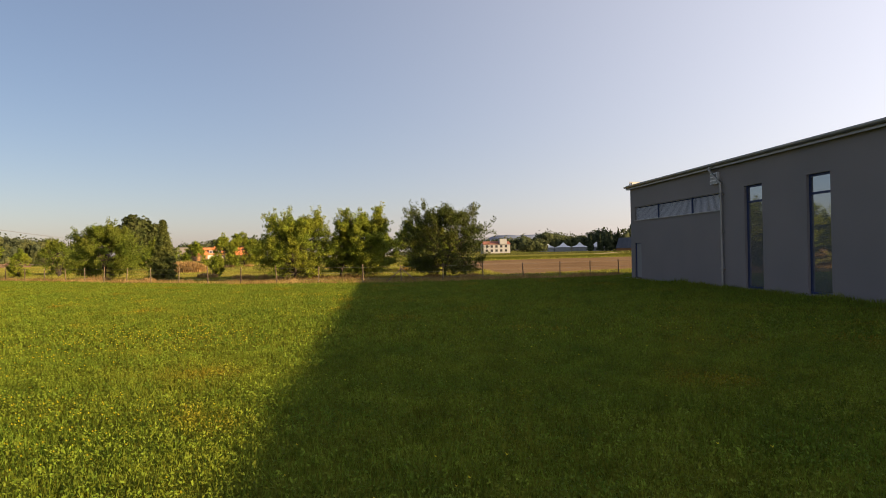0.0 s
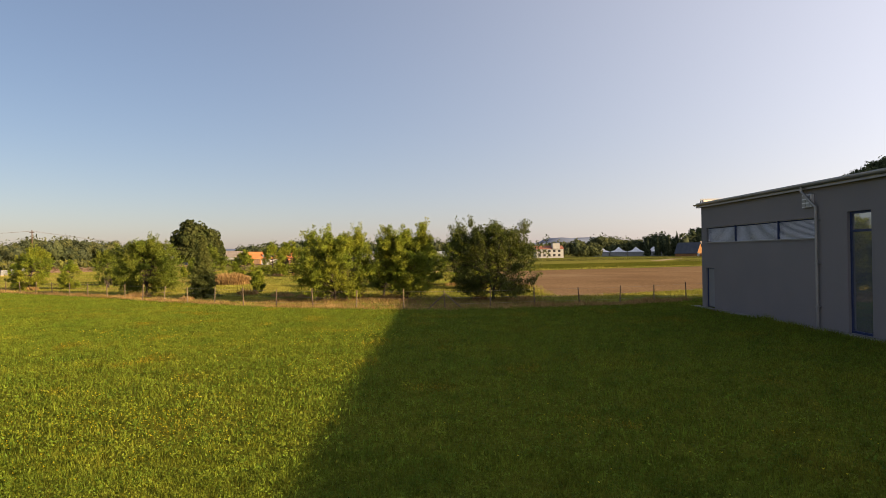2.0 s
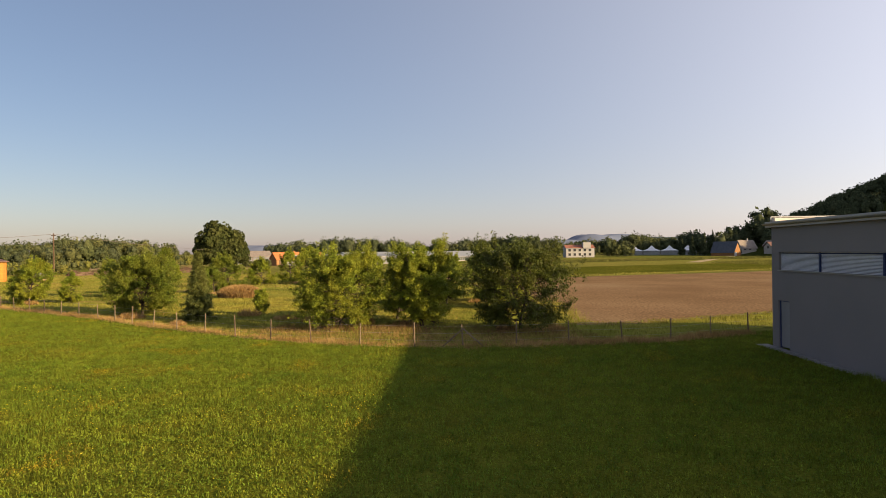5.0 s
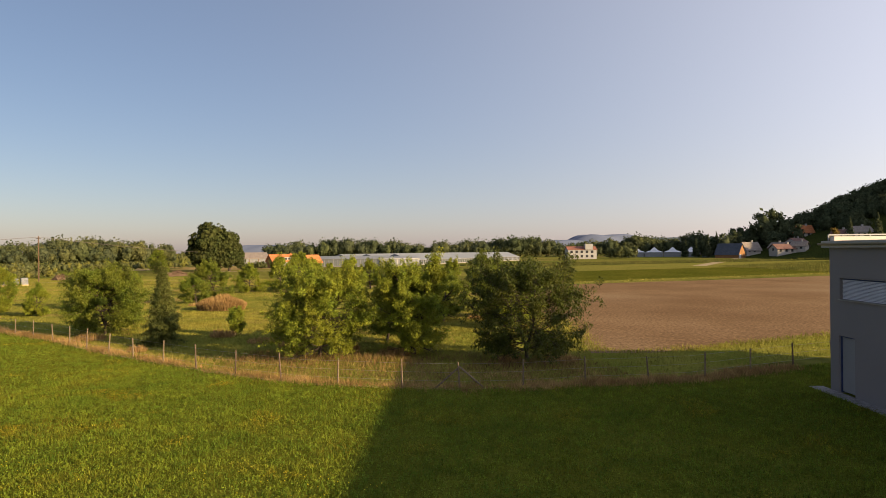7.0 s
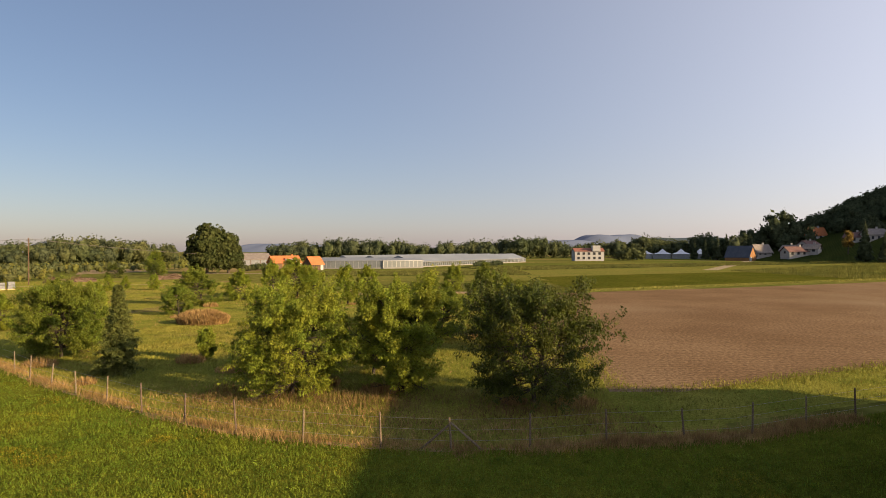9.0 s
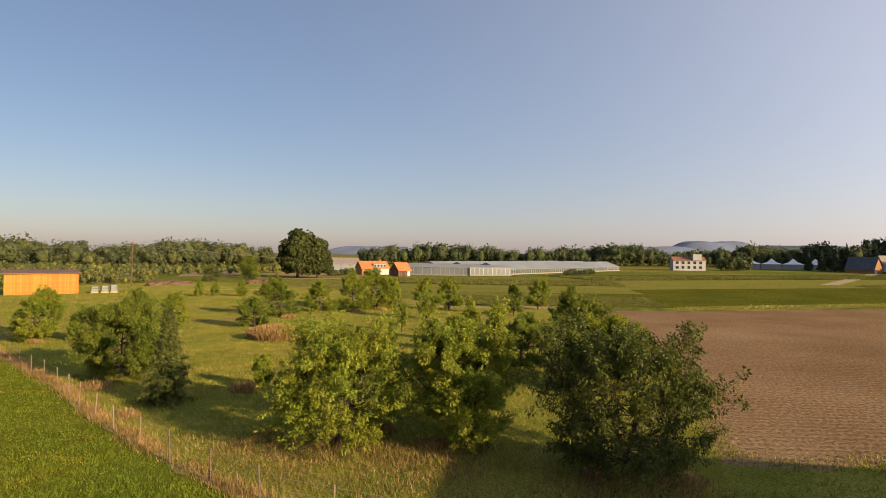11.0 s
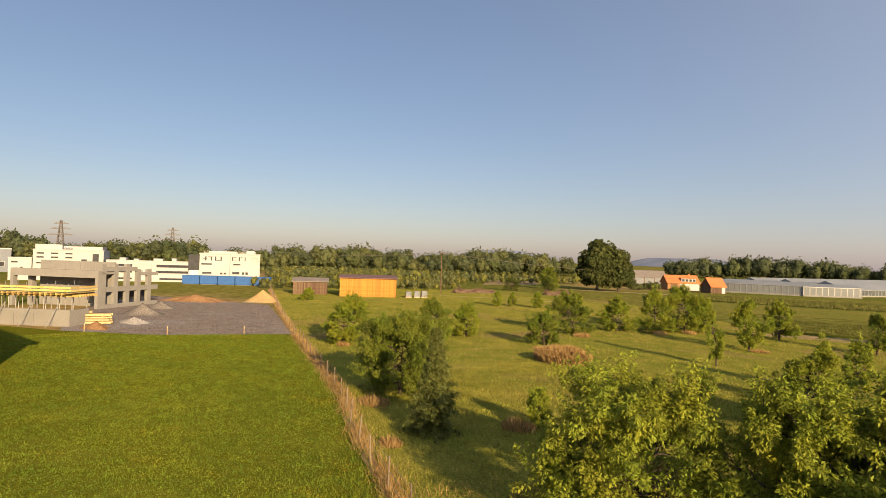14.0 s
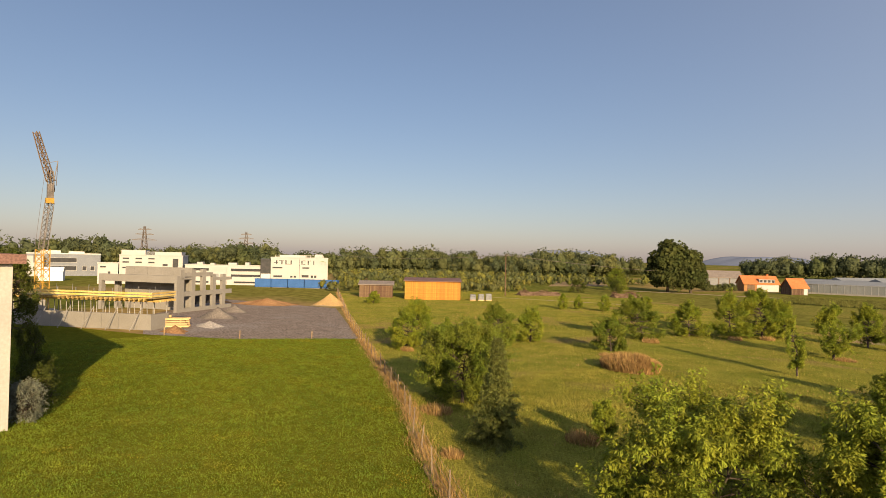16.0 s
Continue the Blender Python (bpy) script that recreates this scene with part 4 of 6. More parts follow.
# ---- wooded hill ----


def hill(name, label, cx, cy, rx, ry, h, rz, material, base=0.0, lump=0.05, seed=1, steep=1.5):
    n, m = 48, 14
    rng = random.Random(seed)
    ph = [rng.uniform(0, 6) for _ in range(4)]
    verts, faces = [], []
    for j in range(m + 1):
        f = j / m
        for i in range(n):
            a = 2 * math.pi * i / n
            w = 1 + lump * (math.sin(3 * a + ph[0]) + 0.6 * math.sin(5 * a + ph[1]) + 0.4 * math.sin(9 * a + ph[2]))
            z = h * (0.5 - 0.5 * math.cos(math.pi * min(1.0, f * steep))) * (1 + 0.15 * math.sin(4 * a + ph[3]) * (1 - f))
            verts.append((rx * (1 - f) * w * math.cos(a), ry * (1 - f) * w * math.sin(a), base + z - 0.5))
    for j in range(m):
        for i in range(n):
            faces.append((j * n + i, j * n + (i + 1) % n, (j + 1) * n + (i + 1) % n, (j + 1) * n + i))
    ob = mesh_from(name, verts, faces, material, smooth=True)
    ob.matrix_world = pose(cx, cy, 0, 0, 0, rz)
    return tagged(ob, label, "hill", kind="structure")


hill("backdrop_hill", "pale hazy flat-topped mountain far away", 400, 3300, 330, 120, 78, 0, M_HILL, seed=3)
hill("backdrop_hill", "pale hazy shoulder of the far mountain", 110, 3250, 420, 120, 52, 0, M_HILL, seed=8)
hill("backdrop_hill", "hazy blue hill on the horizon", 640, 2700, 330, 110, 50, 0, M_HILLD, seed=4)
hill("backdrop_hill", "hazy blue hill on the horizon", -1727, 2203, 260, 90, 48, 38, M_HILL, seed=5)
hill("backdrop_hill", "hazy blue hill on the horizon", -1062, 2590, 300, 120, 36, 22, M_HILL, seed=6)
HX, HY, HR, HH = 290.0, 380.0, 195.0, 62.0
hill("ground_hill", "steep hillside under dark woods", HX, HY, HR, HR, HH, 0, M_CROPD, seed=7, lump=0.0, steep=1.0)


def hill_z(x, y):
    f = min(math.hypot(x - HX, y - HY) / HR, 1.0)
    return HH * (0.5 - 0.5 * math.cos(math.pi * (1 - f)))


# houses at the foot of the hill: x, y, turn, length, depth, eave, ridge, roof
VILLAGE = [(113.6, 350.1, 20, 8.5, 6, 2.4, 6.2, "G"), (121.5, 342.5, -60, 6.5, 5, 2.6, 4.8, "G"), (120.0, 327.5, 14, 12, 6.5, 2.7, 4.8, "B"), (145.6, 364.8, 8, 7.5, 6, 3.0, 6.6, "R"),
           (133.5, 340.5, 30, 8.5, 6, 2.6, 4.5, "B"), (152.6, 323.2, 12, 9, 6, 3.4, 5.8, "G"), (146.5, 333.7, -50, 7, 6, 3.0, 5.2, "B"), (127.5, 331.5, -40, 6.5, 5, 2.6, 4.6, "G")]
nrg = np.random.default_rng(71)
cs, ss = [], []
while len(cs) < 3400:
    x, y = nrg.uniform(112, 300), nrg.uniform(262, 560)
    z = hill_z(x, y)
    if z < 3.5 + nrg.uniform(0, 2.5):
        continue
    # clear of the houses and of the gardens in front of them
    if any(math.hypot(x - hx - 4, y - hy - 4) < 8 or (abs((x - hx) * 0.93 - (y - hy) * 0.36 - 3) < 7 and -70 < (x - hx) * 0.36 + (y - hy) * 0.93 < 4) for hx, hy, *_ in VILLAGE):
        continue
    hh = nrg.uniform(6, 11)
    cs.append((x, y, z + hh * 0.4))
    ss.append((hh * nrg.uniform(0.28, 0.4), hh * 0.52))
    for _ in range(2):
        a = nrg.uniform(0, 6.28)
        cs.append((x + hh * 0.25 * math.cos(a), y + hh * 0.25 * math.sin(a), z + hh * nrg.uniform(0.3, 0.8)))
        ss.append((hh * nrg.uniform(0.15, 0.24), hh * nrg.uniform(0.15, 0.28)))
for x, y, hh in ((131, 375, 21), (136, 378, 18), (126, 379, 16), (141, 374, 15), (120, 384, 14), (118, 372, 11), (128, 356, 9), (139, 350, 10), (108, 366, 12), (112, 372, 13), (100, 378, 11)):
    z = hill_z(x, y)
    cs.append((x, y, z + hh * 0.5))
    ss.append((hh * 0.3, hh * 0.5))
    for _ in range(4):
        a = nrg.uniform(0, 6.28)
        cs.append((x + hh * 0.2 * math.cos(a), y + hh * 0.2 * math.sin(a), z + hh * nrg.uniform(0.4, 0.95)))
        ss.append((hh * nrg.uniform(0.1, 0.18), hh * nrg.uniform(0.1, 0.2)))
v, q = clumps(nrg, np.array(cs), np.array(ss), 80, 0.18)
tagged(tri_soup("hill_woods", v, q, M_WOODS_D), "dark mixed woods covering the hillside", "woodland", kind="stuff")


def conifer(x, y, height, radius, seed):
    """A tall dark spruce seen from afar: tiers of sprays round a trunk."""
    g = np.random.default_rng(seed)
    z0 = hill_z(x, y)
    t = thing("conifer_tree", "tall dark conifer between the village houses", "tree", x, y, z0, 0, "village conifers")
    verts, faces = [], []
    tube(verts, faces, [Vector((0, 0, -1.0)), Vector((0, 0, height * 0.5)), Vector((0, 0, height))], [0.3, 0.18, 0.03], 6)
    mesh_from("trunk", verts, faces, M_BARK, t)
    z = np.linspace(0.1, 0.97, 15)
    lobes = np.stack([g.normal(0, 0.12, 15), g.normal(0, 0.12, 15), z * height], 1)
    v, q = clumps(g, lobes, np.stack([radius * (1.04 - z) ** 0.9, np.full(15, height * 0.05)], 1), 60, 0.3)
    tri_soup("crown", v, q, M_WOODS_D, t)


for k, (x, y, hh, r) in enumerate(((131.3, 283.5, 16.5, 3.0), (139.5, 279.0, 18.0, 3.4), (134.8, 276.0, 12.0, 2.6), (100.5, 372.0, 13.0, 2.6), (106.0, 375.0, 14.0, 2.6), (95.5, 377.0, 11.0, 2.3), (91.0, 382.0, 10.0, 2.2))):
    conifer(x, y, hh, r, 300 + k)
M_GOLDLEAF = mat("yellowing_leaf", (0.16, 0.105, 0.025), (0.21, 0.14, 0.03), 0.5, 3, rough=0.7, bump=0, spec=0.1, island=0.2, leafy=0.3)
g = np.random.default_rng(340)
gold = thing("ash_tree", "yellowing tree in a village garden", "tree", 138.8, 313.1, hill_z(138.8, 313.1))
verts, faces = [], []
tube(verts, faces, [Vector((0, 0, -0.5)), Vector((0.2, 0, 4)), Vector((0.1, 0.2, 8))], [0.3, 0.2, 0.06], 7)
mesh_from("trunk", verts, faces, M_BARK, gold)
v, q = clumps(g, np.array([(0, 0, 6.0), (1.2, 0.4, 4.4), (-1.3, -0.3, 5.0), (0.4, -0.6, 8.4), (-0.5, 0.6, 9.6)]), np.array([(2.0, 2.6), (1.5, 1.6), (1.5, 1.8), (1.4, 1.8), (0.8, 1.3)]), 170, 0.2)
tri_soup("crown", v, q, M_GOLDLEAF, gold)

# ---- buildings ----


def gable(bm_w, bm_r, x0, x1, y0, y1, eave, ridge, over=0.3, thick=0.15):
    """Walls with two gables (ridge along x) into bm_w, two roof slabs into bm_r."""
    ym = (y0 + y1) / 2
    v = [bm_w.verts.new(p) for p in ((x0, y0, 0), (x1, y0, 0), (x1, y1, 0), (x0, y1, 0), (x0, y0, eave), (x1, y0, eave), (x1, y1, eave), (x0, y1, eave), (x0, ym, ridge), (x1, ym, ridge))]
    for f in ((0, 1, 5, 4), (2, 3, 7, 6), (1, 2, 6, 9, 5), (3, 0, 4, 8, 7), (4, 5, 9, 8), (7, 8, 9, 6)):
        bm_w.faces.new([v[i] for i in f])
    k = (ridge - eave) / (ym - y0)
    for s, ye in ((1, y0 - over), (-1, y1 + over)):
        ze = eave - k * over
        a = [(x0 - over, ye, ze + 0.03), (x1 + over, ye, ze + 0.03), (x1 + over, ym, ridge + 0.03), (x0 - over, ym, ridge + 0.03)]
        lo = [bm_r.verts.new(p) for p in a]
        hi = [bm_r.verts.new((p[0], p[1], p[2] + thick)) for p in a]
        bm_r.faces.new(lo[::-1])
        bm_r.faces.new(hi)
        for i in range(4):
            bm_r.faces.new((lo[i], lo[(i + 1) % 4], hi[(i + 1) % 4], hi[i]))


def window(parent, x0, x1, y, z0, z1, frame_mat=None, name="window", face=-1):
    """A glazed opening on a wall along x whose outside is at y; face: -1 looks to -y."""
    w = part(name, boxes((x0, x1, y + face * 0.05, y - face * 0.02, z0, z1)), M_DARK, parent)
    t = 0.09
    fm = frame_mat or M_OFFWHITE
    part("frame", boxes((x0 - t, x1 + t, y + face * 0.08, y, z0 - t, z0), (x0 - t, x1 + t, y + face * 0.08, y, z1, z1 + t), (x0 - t, x0, y + face * 0.08, y, z0, z1), (x1, x1 + t, y + face * 0.08, y, z0, z1)), fm, w)
    return w


# orange timber shed: front wall along local x, facing -y
def shed(name, label, ax, ay, bx, by, deep, eave, rise, wood, roofmat, board, group=""):
    rz = math.degrees(math.atan2(by - ay, bx - ax))
    n = math.hypot(bx - ax, by - ay)
    t = thing(name, label, "shed", ax, ay, 0, rz, group)
    part("core", boxes((0.06, n - 0.06, 0.06, deep - 0.06, 0, eave - 0.02)), wood, t)
    roof = bmesh.new()
    a = [(-0.3, -0.35, eave), (n + 0.3, -0.35, eave), (n + 0.3, deep + 0.3, eave + rise), (-0.3, deep + 0.3, eave + rise)]
    lo = [roof.verts.new(p) for p in a]
    hi = [roof.verts.new((p[0], p[1], p[2] + 0.12)) for p in a]
    roof.faces.new(lo[::-1])
    roof.faces.new(hi)
    for i in range(4):
        roof.faces.new((lo[i], lo[(i + 1) % 4], hi[(i + 1) % 4], hi[i]))
    part("roof", roof, roofmat, t)
    for x in np.arange(0.35, n, 0.7):
        part("roof_seam", boxes((x - 0.02, x + 0.02, -0.34, -0.3, eave + 0.1, eave + 0.17)), roofmat, t)
    plank = None
    for k in range(int(n / board)):
        if plank is None:
            plank = part("board", boxes((0, board * 0.94, 0, 0.05, 0.03, eave - 0.02)), wood, t)
            me = plank.data
        else:
            plank = new("board", me)
            plank.parent = t
        plank.location = (k * board + 0.02, 0.0 if k % 2 else 0.012, 0)
    sd = None
    for side in (0.0, n):
        for k in range(int(deep / board)):
            if sd is None:
                sd = part("board", boxes((-0.03, 0.03, 0, board * 0.94, 0.03, eave)), wood, t)
                me2 = sd.data
            else:
                sd = new("board", me2)
                sd.parent = t
            sd.location = (side, k * board + 0.02, 0)
    return t, n


s1, n1 = shed("timber_shed", "orange-stained board shed under a brown metal roof", -91.9, 92.7, -85.7, 100.5, 6.5, 3.3, 0.35, M_ORANGEWOOD, M_BROWNROOF, 0.2)
s2, n2 = shed("old_shed", "weathered brown board shed with a grey roof", -99.9, 88.2, -96.3, 93.1, 4.0, 2.3, 0.55, M_OLDWOOD, M_GREYROOF, 0.24)
for k, (x, y) in enumerate(((-84.6, 101.9), (-83.6, 103.0), (-82.8, 104.1))):
    pal = thing("pallet_stack", "stack of grey stone slabs wrapped in plastic", "pallet", x, y, 0, 52, "wrapped pallets")
    part("pallet", boxes((0, 1.1, 0, 0.1, 0, 0.14), (0, 1.1, 0.45, 0.55, 0, 0.14), (0, 1.1, 0.9, 1.0, 0, 0.14), (0, 1.1, 0, 1.0, 0.14, 0.18)), M_TIMBER, pal)
    part("slab_pack", boxes((0.04, 1.06, 0.03, 0.97, 0.18, 0.75), (0.06, 1.04, 0.05, 0.95, 0.78, 1.1 + 0.1 * k), bevel=0.03), M_PACK, pal, "grey plastic-wrapped slabs")


def farm_block(t, x0, x1, y0, y1, eave, ridge, wall_mat, along_x=True):
    wb, rb = bmesh.new(), bmesh.new()
    gable(wb, rb, x0, x1, y0, y1, eave, ridge)
    part("wall", wb, wall_mat, t)
    return part("roof", rb, M_TILE, t, "orange clay tile roof")


farm = thing("farmhouse", "farmhouse with a timber end and bright orange tiled roof", "house", -81.7, 205.0, 0, 46)
farm_block(farm, 0, 9.6, 0, 5.4, 2.2, 4.3, M_BARNWOOD)
part("render_wall", boxes((3.6, 9.58, -0.03, 0.0, 0.0, 2.15)), M_WHITE, farm, "white rendered front wall")
part("barn_door", boxes((0.9, 2.9, -0.05, 0.0, 0, 2.0)), M_OLDWOOD, farm)
part("dormer", boxes((4.2, 8.6, 0.25, 2.3, 2.3, 3.5)), M_WHITE, farm, "white dormer band")
part("dormer_roof", boxes((4.0, 8.8, 0.1, 2.6, 3.5, 3.62)), M_TILE, farm)
for x in (4.4, 5.5, 6.6, 7.7):
    window(farm, x, x + 0.75, 0.25, 2.6, 3.3)
part("chimney", boxes((7.4, 7.9, 2.9, 3.4, 4.0, 4.9)), M_TILE, farm)
barn2 = thing("barn", "brown timber barn with a steep orange tiled roof", "barn", -70.4, 201.3, 0, 54)
farm_block(barn2, 0, 4.4, -4.6, 0.0, 1.9, 4.1, M_OLDWOOD)
for k in range(11):
    part("board", boxes((-0.06, -0.01, -4.58 + k * 0.415, -4.22 + k * 0.415, 0.05, 1.9)), M_OLDWOOD, barn2)
    if k < 10:
        part("board", boxes((0.02 + k * 0.435, 0.4 + k * 0.435, -4.66, -4.61, 0.05, 1.85)), M_OLDWOOD, barn2)
part("barn_door", boxes((3.2, 4.2, -4.72, -4.67, 0, 1.8)), M_WHITE, barn2, "white painted barn door")
hal2 = thing("open_barn", "long grey farm hall with a beige roof", "barn", -117.5, 231.2, 0, 35)
wb, rb = bmesh.new(), bmesh.new()
gable(wb, rb, 0, 22, 0, 12, 2.8, 5.0)
part("wall", wb, M_PACK, hal2)
part("roof", rb, M_GREYROOF, hal2)
for k in range(7):
    part("post", boxes((0.3 + k * 3.5, 0.55 + k * 3.5, -0.1, -0.02, 0, 2.8)), M_OLDWOOD, hal2)


def greenhouse(x, y, rz, length, bays, bay, eave, rise, label, front=None):
    """Venlo glasshouse: posts, glazing bars and saw-tooth glass roofs."""
    t = thing("greenhouse", label, "greenhouse", x, y, 0, rz, "greenhouses")
    deep = bays * bay
    part("front_glazing", boxes((0, length, 0, 0.06, 0.4, eave)), front or M_GHWALL, t)
    part("back_glazing", boxes((0, length, deep - 0.06, deep, 0.4, eave)), M_GHWALL, t)
    part("end_glazing", boxes((0, 0.06, 0.06, deep - 0.06, 0.4, eave)), M_GHWALL, t)
    part("end_glazing", boxes((length - 0.06, length, 0.06, deep - 0.06, 0.4, eave)), M_GHWALL, t)
    part("plinth", boxes((-0.05, length + 0.05, -0.05, 0.1, 0, 0.4)), M_CONCRETE, t)
    for b in range(bays):
        bm = bmesh.new()
        y0, y1 = b * bay, (b + 1) * bay
        v = [bm.verts.new(p) for p in ((-0.1, y0, eave), (length + 0.1, y0, eave), (length + 0.1, (y0 + y1) / 2, eave + rise), (-0.1, (y0 + y1) / 2, eave + rise), (length + 0.1, y1, eave), (-0.1, y1, eave))]
        for f in ((0, 1, 2, 3), (3, 2, 4, 5), (0, 3, 5), (1, 4, 2)):
            bm.faces.new([v[i] for i in f])
        part("roof_bay", bm, M_GHGLASS, t)
    for k in range(int(length / 1.5) + 1):
        part("glazing_bar", boxes((k * 1.5 - 0.09, k * 1.5 + 0.09, -0.05, 0.0, 0.4, eave)), M_METAL, t)
    part("gutter", boxes((-0.1, length + 0.1, -0.12, 0.0, eave - 0.12, eave + 0.06)), M_METAL, t)
    return t


greenhouse(-72.7, 211.7, 9, 26, 5, 6.4, 2.7, 0.8, "long low greenhouse with grey glass walls")
greenhouse(-48.2, 215.1, 30, 14, 4, 6.4, 2.6, 0.7, "short greenhouse annex with white glazing bars")
greenhouse(-40.6, 228.2, 67, 97, 3, 12.8, 1.9, 2.3, "very long greenhouse with a pale glass roof", M_GLASS)
for k in range(4):
    gh = thing("market_pavilion", "pale pavilion under a white pyramid roof", "pavilion", 64.5 + 10.6 * k, 419.5 - 2.6 * k, 0, -14, "white pavilions")
    part("wall", boxes((0.1, 10.4, 0.1, 12, 0, 2.9)), M_GHGLASS, gh)
    pyr = bmesh.new()
    base = [pyr.verts.new(p) for p in ((-0.1, -0.3, 2.9), (10.6, -0.3, 2.9), (10.6, 12.3, 2.9), (-0.1, 12.3, 2.9))]
    ring = [pyr.verts.new(p) for p in ((2.9, 3.3, 4.0), (7.6, 3.3, 4.0), (7.6, 8.7, 4.0), (2.9, 8.7, 4.0))]
    tip = pyr.verts.new((5.25, 6, 6.2))
    for i in range(4):
        pyr.faces.new((base[i], base[(i + 1) % 4], ring[(i + 1) % 4], ring[i]))
        pyr.faces.new((ring[i], ring[(i + 1) % 4], tip))
    part("roof", pyr, M_MEMBRANE, gh, "white peaked membrane roof")
    for i in range(5):
        part("glazing_bar", boxes((0.1 + i * 2.55, 0.22 + i * 2.55, 0.02, 0.1, 0, 2.9)), M_METAL, gh)
villa = thing("villa", "large pale villa with a faded red roof", "house", 22.4, 344, 0, 6)
wb, rb = bmesh.new(), bmesh.new()
gable(wb, rb, 0, 15, 0, 10, 5.0, 6.6)
part("wall", wb, M_OFFWHITE, villa)
part("roof", rb, M_REDROOF, villa)
for k in range(5):
    for z in (0.9, 3.2):
        window(villa, 1.2 + 2.7 * k, 2.5 + 2.7 * k, 0, z, z + 1.3)
part("turret", boxes((9, 13, -0.6, 3, 5.0, 8.0)), M_OFFWHITE, villa)
silo = thing("silo_tower", "square white concrete silo tower", "tower", 101.7, 379.9, 0, 10)
silo.scale = (0.8, 0.8, 0.86)
part("shaft", boxes((-2, 2, -2, 2, 0, 9.0), bevel=0.1), M_WHITE, silo)
part("cap", boxes((-2.2, 2.2, -2.2, 2.2, 9.0, 9.4)), M_OFFWHITE, silo)
for k in range(3):
    part("opening", boxes((-0.4, 0.4, -2.06, -1.98, 2 + 2.3 * k, 3 + 2.3 * k)), M_DARK, silo)
chapel = thing("barn", "steep slate-roofed barn with an orange timber gable", "barn", 96.5, 345.5, 0, -42)
wb, rb = bmesh.new(), bmesh.new()
gable(wb, rb, 0, 12, 0, 8, 1.9, 7.3)
part("wall", wb, mat("orange_gable_boards", (0.22, 0.11, 0.05), (0.27, 0.135, 0.06), 0.8, 8), chapel)
part("roof", rb, mat("slate_roof", (0.06, 0.07, 0.09), (0.08, 0.09, 0.11), 0.5, 8, rough=0.6), chapel)
part("porch", boxes((12.05, 12.4, 0.2, 2.2, 0, 1.9)), M_WHITE, chapel)
for k, (hx, hy, turn, length, depth, eave, ridge, tone) in enumerate(VILLAGE):
    v1 = thing("village_house", {"G": "pale village house with a grey slate roof", "B": "village house with a brown tiled roof", "R": "village house with a steep orange-red roof"}[tone], "house", hx, hy, hill_z(hx, hy) + 0.8, turn, "village houses")
    wb, rb = bmesh.new(), bmesh.new()
    gable(wb, rb, 0, length, 0, depth, eave, ridge, over=0.6)
    part("wall", wb, M_OFFWHITE if k in (1, 4) else M_SHADED_WALL, v1)
    part("roof", rb, {"R": M_TILE, "B": M_BROWNROOF, "G": M_GREYROOF}[tone], v1)
    part("foundation", boxes((0.02, length - 0.02, 0.02, depth - 0.02, -12, 0)), M_SHADED_WALL, v1)
    part("chimney", boxes((length * 0.6, length * 0.6 + 0.7, depth * 0.5 - 0.35, depth * 0.5 + 0.35, ridge - 0.6, ridge + 1.0)), M_SHADED_WALL, v1)
    for j in range(int(length / 3.2)):
        window(v1, 1 + 3.0 * j, 2.2 + 3.0 * j, 0, 1.1, 2.5)
    w = part("window", boxes((-0.05, 0.02, depth * 0.5 - 0.6, depth * 0.5 + 0.6, eave * 0.5 + 0.3, eave * 0.5 + 1.5)), M_DARK, v1)
    part("frame", boxes((-0.09, 0.0, depth * 0.5 - 0.7, depth * 0.5 + 0.7, eave * 0.5 + 0.2, eave * 0.5 + 0.3), (-0.09, 0.0, depth * 0.5 - 0.7, depth * 0.5 + 0.7, eave * 0.5 + 1.5, eave * 0.5 + 1.6)), M_OFFWHITE, w)

# ---- white office works ----


def office(name, label, ax, ay, bx, by, deep, h, rows, cols, group="works buildings"):
    """A flat-roofed white block whose front runs from a to b (looking from the meadow, left to right)."""
    rz = math.degrees(math.atan2(by - ay, bx - ax))
    n = math.hypot(bx - ax, by - ay)
    t = thing(name, label, "office building", ax, ay, 0, rz, group)
    part("wall", boxes((0, n, 0, deep, 0, h)), M_WHITE, t)
    part("parapet", boxes((-0.08, n + 0.08, -0.08, 0.22, h, h + 0.35), (-0.08, 0.22, 0.22, deep, h, h + 0.35), (n - 0.22, n + 0.08, 0.22, deep, h, h + 0.35)), M_OFFWHITE, t)
    for z0, z1 in rows:
        for x0, x1 in cols:
            window(t, x0 * n, x1 * n, 0, z0, z1)
    return t, n


w1, n = office("office_block", "white three-storey office block with dark lettering", -140.3, 89.3, -134.3, 101.1, 5, 8.3, (), ())
w1.scale = (1, 1, 0.8)
for x0, x1, z0, z1 in ((0.03, 0.2, 5.3, 5.7), (0.55, 0.67, 5.3, 5.7), (0.05, 0.2, 2.7, 3.2), (0.34, 0.38, 2.6, 3.1), (0.4, 0.44, 2.6, 3.1), (0.54, 0.66, 2.7, 3.4), (0.7, 0.74, 2.6, 3.3), (0.76, 0.8, 2.6, 3.3)):
    window(w1, x0 * n, x1 * n, 0, z0, z1)
part("joint", boxes((0.495 * n, 0.5 * n, -0.02, 0.02, 0, 8.3)), M_DARK, w1)
part("roof_rail", beams(*[((x, 0.5, 8.3), (x, 0.5, 9.2), 0.06) for x in np.linspace(1, n - 1, 12)], ((1, 0.5, 9.2), (n - 1, 0.5, 9.2), 0.08), ((1, 0.5, 8.8), (n - 1, 0.5, 8.8), 0.06)), M_METAL, w1)
